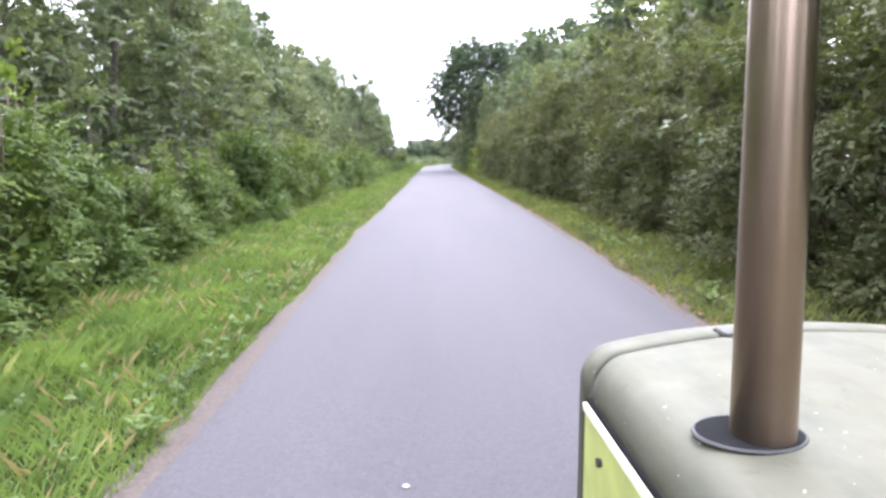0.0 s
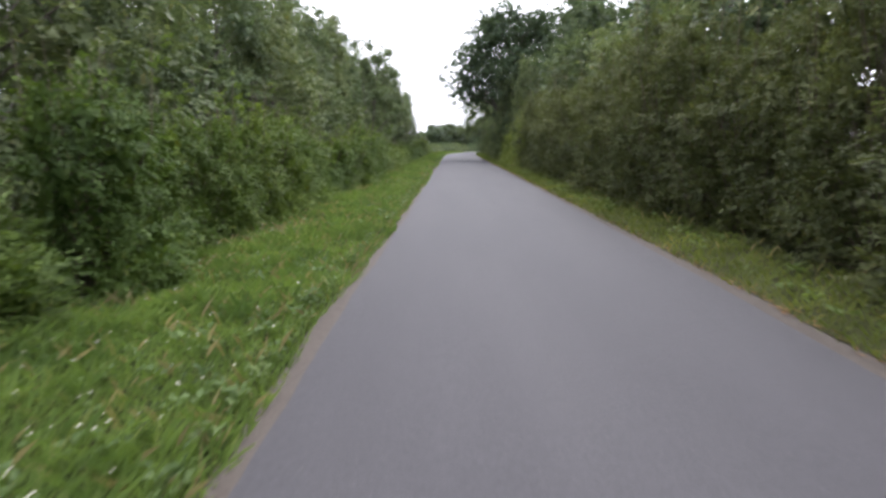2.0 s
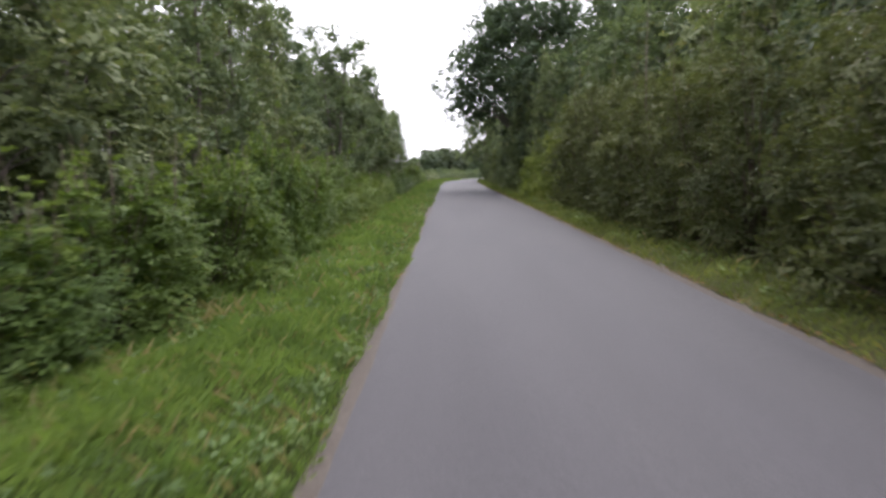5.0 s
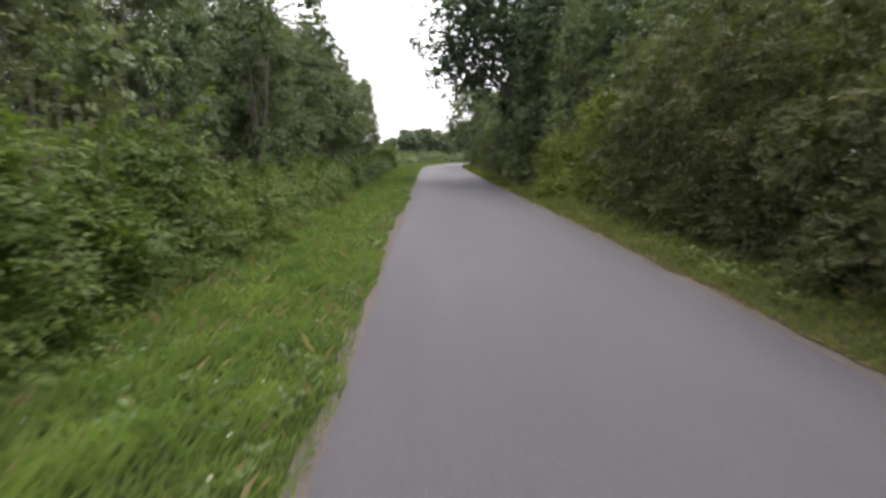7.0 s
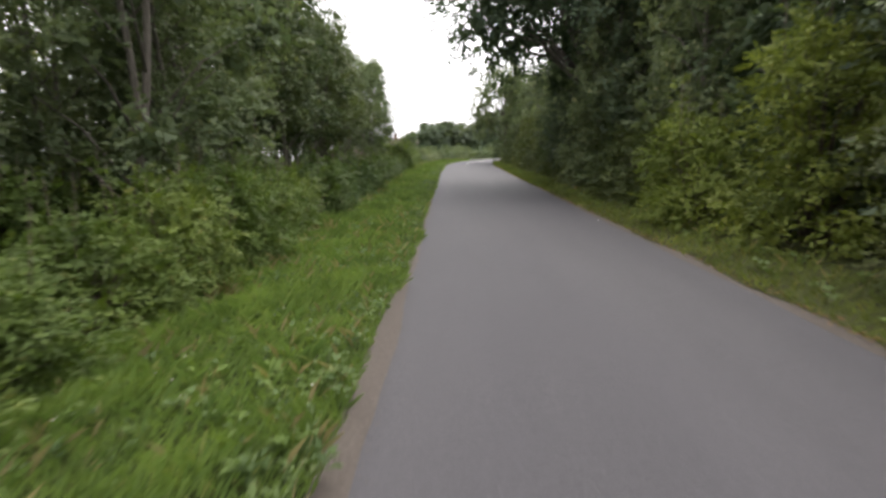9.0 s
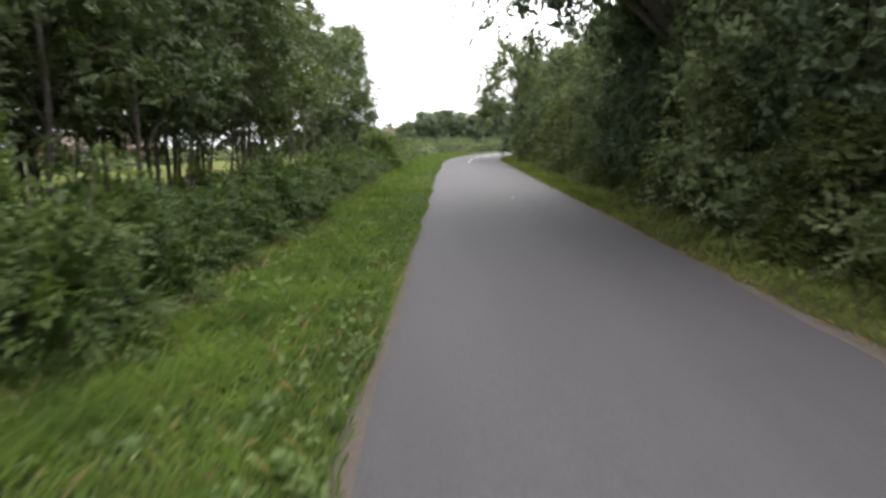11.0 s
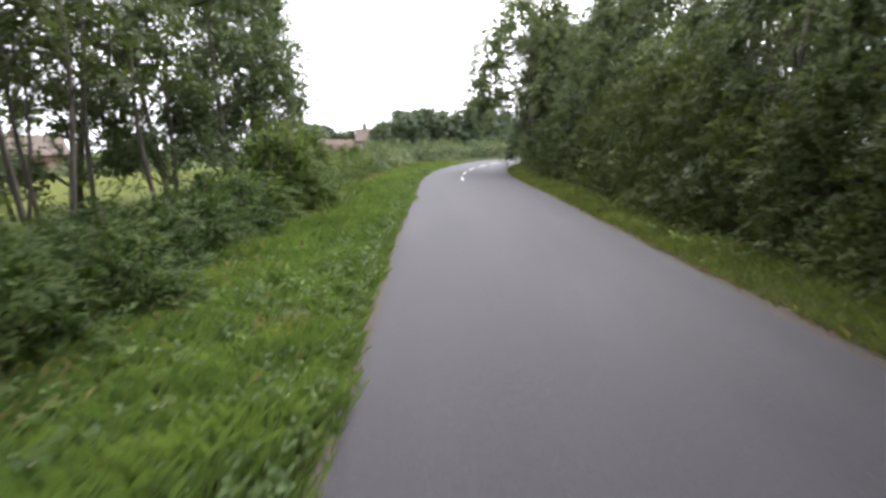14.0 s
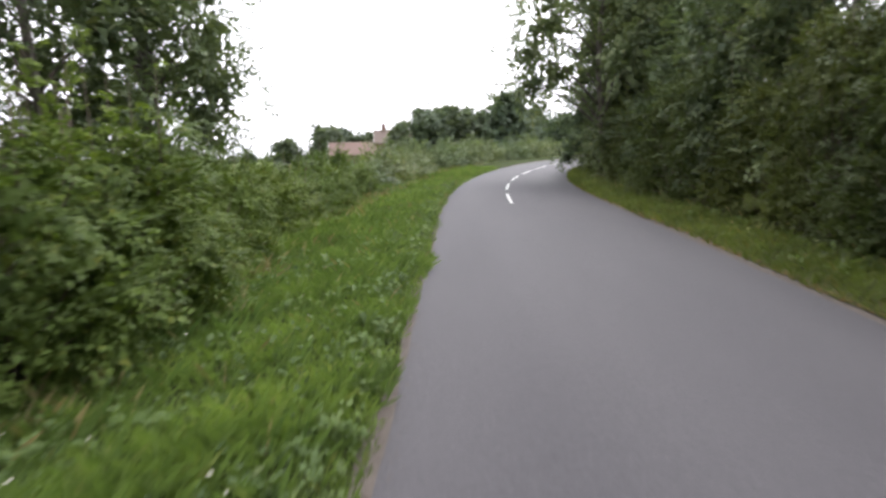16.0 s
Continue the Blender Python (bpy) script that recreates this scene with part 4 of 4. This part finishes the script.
def gable_house(name, m, label, w, l, eaves, ridge, roof_mat, chimneys=(), windows=()):
    """A brick house with its gables at the ends of l."""
    root = empty(name, m, label, "house")
    bm = bmesh.new()
    pts = [(-w / 2, 0), (w / 2, 0), (w / 2, eaves), (0, ridge), (-w / 2, eaves)]
    ends = []
    for yy in (-l / 2, l / 2):
        ends.append([bm.verts.new((px, yy, pz)) for px, pz in pts])
    bm.faces.new(ends[0])
    bm.faces.new(list(reversed(ends[1])))
    for i in range(5):
        bm.faces.new([ends[0][i], ends[1][i], ends[1][(i + 1) % 5], ends[0][(i + 1) % 5]])
    part("wall", bm, BRICK, root)
    bm = bmesh.new()
    over, th = 0.35, 0.16
    sl = (ridge - eaves) / (w / 2)
    for sgn in (-1, 1):
        prof = [(0, ridge + 0.02), (sgn * (w / 2 + over), eaves - sl * over + 0.02), (sgn * (w / 2 + over), eaves - sl * over + th + 0.02), (0, ridge + th + 0.02)]
        a = [bm.verts.new((px, -l / 2 - 0.3, pz)) for px, pz in prof]
        b = [bm.verts.new((px, l / 2 + 0.3, pz)) for px, pz in prof]
        bm.faces.new(a)
        bm.faces.new(list(reversed(b)))
        for i in range(4):
            bm.faces.new([a[i], b[i], b[(i + 1) % 4], a[(i + 1) % 4]])
    part("roof", bm, roof_mat, root, "tiled pitched roof")
    for yy in (-l / 2 - 0.32, l / 2 + 0.32):
        for sgn in (-1, 1):
            bm = bmesh.new()
            prof = [(0, ridge + 0.17), (sgn * (w / 2 + over), eaves - sl * over + 0.17), (sgn * (w / 2 + over), eaves - sl * over - 0.06), (0, ridge - 0.08)]
            a = [bm.verts.new((px, yy - 0.02, pz)) for px, pz in prof]
            b = [bm.verts.new((px, yy + 0.02, pz)) for px, pz in prof]
            bm.faces.new(a)
            bm.faces.new(list(reversed(b)))
            for i in range(4):
                bm.faces.new([a[i], b[i], b[(i + 1) % 4], a[(i + 1) % 4]])
            part("bargeboard", bm, WHITE, root, "white painted bargeboard")
    for cx, cy, cw, top in chimneys:
        bm = bmesh.new()
        box(bm, cx - cw / 2, cx + cw / 2, cy - cw / 2, cy + cw / 2, eaves, top)
        box(bm, cx - cw / 2 - 0.07, cx + cw / 2 + 0.07, cy - cw / 2 - 0.07, cy + cw / 2 + 0.07, top - 0.35, top - 0.12)
        ch = part("chimney", bm, BRICK, root, "brick chimney stack")
        bm = bmesh.new()
        bmesh.ops.create_cone(bm, cap_ends=True, segments=10, radius1=0.16, radius2=0.12, depth=0.5, matrix=Matrix.Translation((cx, cy, top + 0.22)))
        part("chimney_pot", bm, ORANGE_TILES, ch)
    for px, py, pz, ww, wh, face in windows:
        bm = bmesh.new()
        if face == "y":
            box(bm, px - ww / 2, px + ww / 2, py - 0.06, py + 0.06, pz, pz + wh)
        else:
            box(bm, px - 0.06, px + 0.06, py - ww / 2, py + ww / 2, pz, pz + wh)
        wf = part("window", bm, WHITE, root, "white window frame")
        bm = bmesh.new()
        if face == "y":
            box(bm, px - ww / 2 + 0.07, px + ww / 2 - 0.07, py - 0.075, py + 0.075, pz + 0.07, pz + wh - 0.07)
        else:
            box(bm, px - 0.075, px + 0.075, py - ww / 2 + 0.07, py + ww / 2 - 0.07, pz + 0.07, pz + wh - 0.07)
        part("pane", bm, GLASS, wf)
    return root


def on_land(x, y, rz=0.0, dz=0.0):
    return pose(x, y, float(ground_height([x], [y])[0]) + dz, 0, 0, rz)


gable_house("bungalow", on_land(-34.0, 148.6, -58.0), "red brick bungalow with a brown roof and white bargeboards", 8.0, 15.0, 2.4, 4.3, TILES,
            [(0.0, 3.0, 0.6, 5.0)], [(0.0, -7.5, 0.9, 1.6, 1.2, "y"), (4.0, 3.0, 0.9, 1.8, 1.2, "x"), (4.0, -2.0, 0.9, 1.8, 1.2, "x")])
gable_house("farmhouse", on_land(11.0, 228.0, 88.0, -0.1), "old red brick farmhouse with chimney stacks", 7.0, 11.0, 4.6, 7.2, TILES,
            [(0.0, 3.6, 0.9, 8.6), (0.0, -3.2, 0.8, 8.9)],
            [(-3.5, 2.5, 3.0, 1.1, 1.3, "x"), (-3.5, -2.5, 3.0, 1.1, 1.3, "x"), (-3.5, 0.0, 0.9, 1.1, 1.3, "x")])
gable_house("farm_barn", on_land(1.0, 226.0, 88.0), "low farm barn with an orange pantile roof", 6.0, 11.0, 2.2, 4.6, ORANGE_TILES)

FAR = [make_tree(200 + i, "distant_tree", 8.0, 0.15, 3.6, 2300, 0.55, LEAF_FAR_HAZE, "distant broadleaf tree with haze-tinted leaves", "tree", 0.2, 1, 20, taper=0.4, inner=0.7, puff=1.45,
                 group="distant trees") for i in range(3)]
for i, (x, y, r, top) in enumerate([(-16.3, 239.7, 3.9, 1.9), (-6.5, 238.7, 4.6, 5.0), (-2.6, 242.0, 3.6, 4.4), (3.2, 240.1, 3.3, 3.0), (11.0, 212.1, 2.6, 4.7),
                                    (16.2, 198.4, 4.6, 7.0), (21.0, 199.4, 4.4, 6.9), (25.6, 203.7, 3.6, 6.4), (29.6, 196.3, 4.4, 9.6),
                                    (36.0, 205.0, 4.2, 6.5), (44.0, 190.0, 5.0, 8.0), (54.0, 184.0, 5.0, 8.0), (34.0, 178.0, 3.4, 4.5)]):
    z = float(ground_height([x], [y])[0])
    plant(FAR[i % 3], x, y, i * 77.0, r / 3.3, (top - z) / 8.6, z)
rng = np.random.default_rng(77)
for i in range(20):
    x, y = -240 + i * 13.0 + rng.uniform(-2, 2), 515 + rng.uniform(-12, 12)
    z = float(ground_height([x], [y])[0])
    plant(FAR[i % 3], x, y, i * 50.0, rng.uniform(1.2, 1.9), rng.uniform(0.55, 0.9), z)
for i in range(23):
    x, y = left(62 + i * 3.4, 32.0 + rng.uniform(-0.6, 0.6))
    plant(low_proto, x, y, i * 50.0, 1.75, rng.uniform(0.7, 0.95))
for p in FAR + [low_proto]:
    drop(p)


# ---- the tractor, standing on the lane ----
def build_tractor():
    root = empty("tractor", pose(0, 0, 0.0, 0, 0, -4.4), "old tractor with a faded pale green bonnet and upright exhaust", "tractor")
    x0, x1, top, r = 0.306, 1.19, 1.585, 0.066
    mid, wide = (x0 + x1) / 2, (x1 - x0) / 2

    def profile(y, inset, drop_z, low, bow=0.1):
        """Across the bonnet: side, rounded shoulder, gently crowned top; its front bows forward in the middle."""
        a0, a1, zt = x0 + inset, x1 - inset, top - drop_z
        pts = [(a0, low), (a0 + 0.001, zt - r - 0.004)]
        for k in range(9):
            a = math.pi - k / 8 * math.pi / 2
            pts.append((a0 + r + math.cos(a) * r, zt - r + math.sin(a) * r))
        for k in range(1, 12):
            u = k / 12
            pts.append((a0 + r + (a1 - a0 - 2 * r) * u, zt + 0.012 * math.sin(u * math.pi)))
        for k in range(9):
            a = math.pi / 2 - k / 8 * math.pi / 2
            pts.append((a1 - r + math.cos(a) * r, zt - r + math.sin(a) * r))
        pts += [(a1 - 0.001, zt - r - 0.004), (a1, low)]
        return [(px, y + bow * (1 - ((px - mid) / wide) ** 2), pz) for px, pz in pts]

    def loft(sections):
        bm = bmesh.new()
        rings = [[bm.verts.new(p) for p in sec] for sec in sections]
        for a, b in zip(rings, rings[1:]):
            for i in range(len(a) - 1):
                bm.faces.new([a[i], a[i + 1], b[i + 1], b[i]])
        return bm

    low = top - 0.084
    bm = loft([profile(y, i, z, low, b) for y, i, z, b in ((0.2, 0.0, 0.0, 0.0), (0.55, 0.0, 0.0, 0.0), (0.85, 0.0, 0.001, 0.05), (1.0, 0.001, 0.003, 0.09),
                                                           (1.022, 0.002, 0.004, 0.095), (1.026, 0.005, 0.009, 0.095))])
    lid = part("bonnet", bm, PAINT, root, "faded pale green bonnet", True)
    bm = loft([profile(y, i, z, 0.9) for y, i, z in ((1.034, 0.004, 0.009), (1.037, 0.0, 0.004), (1.075, -0.002, 0.004), (1.105, 0.002, 0.008), (1.125, 0.008, 0.016),
                                                     (1.137, 0.02, 0.03), (1.141, 0.04, 0.06))])
    part("bonnet_nose", bm, PAINT, root, "faded pale green front rim of the bonnet", True)
    bm = loft([profile(y, 0.007, 0.012, low) for y in (1.02, 1.04)])
    part("bonnet_seam", bm, RUBBER, root, "dark rubber seam", True)
    return root, lid, top, x0, x1


tractor, bonnet, bonnet_top, bx0, bx1 = build_tractor()
hx, hy, hr, squash = 0.415, 0.708, 0.069, 0.74


def tractor_rest():
    lean = Matrix.Translation((hx + 0.012, hy - 0.010, bonnet_top - 0.02)) @ Matrix.Rotation(radians(-6.0), 4, "X") @ Matrix.Rotation(radians(2.2), 4, "Y")
    bm = bmesh.new()
    bmesh.ops.create_cone(bm, cap_ends=True, segments=40, radius1=0.038, radius2=0.038, depth=1.4, matrix=lean @ Matrix.Translation((0, 0, 0.7)))
    part("exhaust_pipe", bm, STEEL, tractor, "heat-browned steel exhaust pipe", True)
    ang = np.linspace(0, 2 * np.pi, 41)[:-1]
    m = len(ang)
    sh = Shell()
    rings = [(hr + 0.0026, 0.0035), (hr + 0.0008, 0.0064), (hr - 0.0006, 0.0066), (hr - 0.003, 0.0058)]
    v = [(hx + math.cos(a) * r, hy + math.sin(a) * r * squash, bonnet_top + z) for r, z in rings for a in ang]
    sh.add(v, [(j * m + i, j * m + (i + 1) % m, (j + 1) * m + (i + 1) % m, (j + 1) * m + i) for j in range(3) for i in range(m)])
    child("hole_rim", sh.mesh("hole_rim", IRON, True), bonnet, "dark edge of the opening")
    # Flat dark disc on the bonnet, painting the opening's shaded inside.
    sh = Shell()
    v = [(hx, hy, bonnet_top + 0.0062)] + [(hx + math.cos(a) * (hr - 0.002), hy + math.sin(a) * (hr - 0.002) * squash, bonnet_top + 0.0062) for a in ang]
    sh.add(v, [(0, 1 + i, 1 + (i + 1) % m) for i in range(m)])
    child("hole", sh.mesh("hole", GAP_SHADE), bonnet, "flat dark disc for the shaded opening round the exhaust")
    for x, sgn in ((bx0, -1), (bx1, 1)):
        out = sgn * 0.008
        bm = bmesh.new()
        box(bm, min(x, x + out), max(x, x + out), 0.22, 1.03, 0.95, bonnet_top - 0.097)
        panel = part("side_panel", bm, PANEL, tractor, "yellow-green bonnet side panel")
        bm = bmesh.new()
        box(bm, min(x - out * 0.5, x + out * 1.6), max(x - out * 0.5, x + out * 1.6), 0.22, 1.03, bonnet_top - 0.099, bonnet_top - 0.087)
        part("panel_edge", bm, TRIM, panel, "cream top edge of the panel")
        # Dark strip that paints the shade in the gap below the bonnet.
        bm = bmesh.new()
        box(bm, min(x - out * 0.3, x + out * 0.7), max(x - out * 0.3, x + out * 0.7), 0.2, 1.03, bonnet_top - 0.0865, bonnet_top - 0.078)
        part("panel_gap", bm, GAP_SHADE, panel, "dark strip for the shaded gap under the bonnet")
        for yy in (0.45, 0.93):
            bm = bmesh.new()
            bmesh.ops.create_cone(bm, cap_ends=True, segments=10, radius1=0.008, radius2=0.006, depth=0.01,
                                  matrix=Matrix.Translation((x + out * 1.3, yy, bonnet_top - 0.15)) @ Matrix.Rotation(radians(90), 4, "Y"))
            part("panel_screw", bm, IRON, panel)
    bm = bmesh.new()
    box(bm, 0.585, 0.605, 1.1, 1.15, bonnet_top + 0.0, bonnet_top + 0.012)
    bmesh.ops.bevel(bm, geom=bm.edges[:], offset=0.003, segments=2, affect="EDGES")
    part("bonnet_catch", bm, IRON, tractor, "small dark bonnet catch")
    bm = bmesh.new()
    box(bm, bx0 + 0.05, bx1 - 0.05, 1.03, 1.1, 0.75, bonnet_top - 0.12)
    part("grille", bm, IRON, tractor, "dark front grille")
    bm = bmesh.new()
    box(bm, bx0 + 0.16, bx1 - 0.16, -1.1, 1.02, 0.5, 1.0)
    part("chassis", bm, IRON, tractor, "dark iron engine and gearbox")
    for x, y, r, w in ((0.1, 0.75, 0.42, 0.2), (1.4, 0.75, 0.42, 0.2), (-0.05, -1.1, 0.68, 0.34), (1.55, -1.1, 0.68, 0.34)):
        sh = Shell()
        prof = [(r * 0.55, -w * 0.4), (r * 0.8, -w * 0.5), (r * 0.95, -w * 0.46), (r, -w * 0.3), (r, w * 0.3), (r * 0.95, w * 0.46), (r * 0.8, w * 0.5), (r * 0.55, w * 0.4)]
        a = np.linspace(0, 2 * np.pi, 33)[:-1]
        v = [(px, math.cos(t) * pr, math.sin(t) * pr) for pr, px in prof for t in a]
        sh.add(v, [(j * 32 + i, j * 32 + (i + 1) % 32, (j + 1) * 32 + (i + 1) % 32, (j + 1) * 32 + i) for j in range(7) for i in range(32)])
        wheel = child("wheel", sh.mesh("wheel", RUBBER, True), tractor, "black rubber tyre")
        wheel.location = (x, y, r + 0.02)
        bm = bmesh.new()
        bmesh.ops.create_cone(bm, cap_ends=True, segments=24, radius1=r * 0.56, radius2=r * 0.5, depth=w * 0.7, matrix=Matrix.Rotation(radians(90), 4, "Y"))
        part("rim", bm, PANEL, wheel, "painted steel rim")
    for y, z in ((0.75, 0.44), (-1.1, 0.7)):
        bm = bmesh.new()
        bmesh.ops.create_cone(bm, cap_ends=True, segments=12, radius1=0.06, radius2=0.06, depth=1.5, matrix=Matrix.Translation((0.75, y, z)) @ Matrix.Rotation(radians(90), 4, "Y"))
        part("axle", bm, IRON, tractor)


tractor_rest()
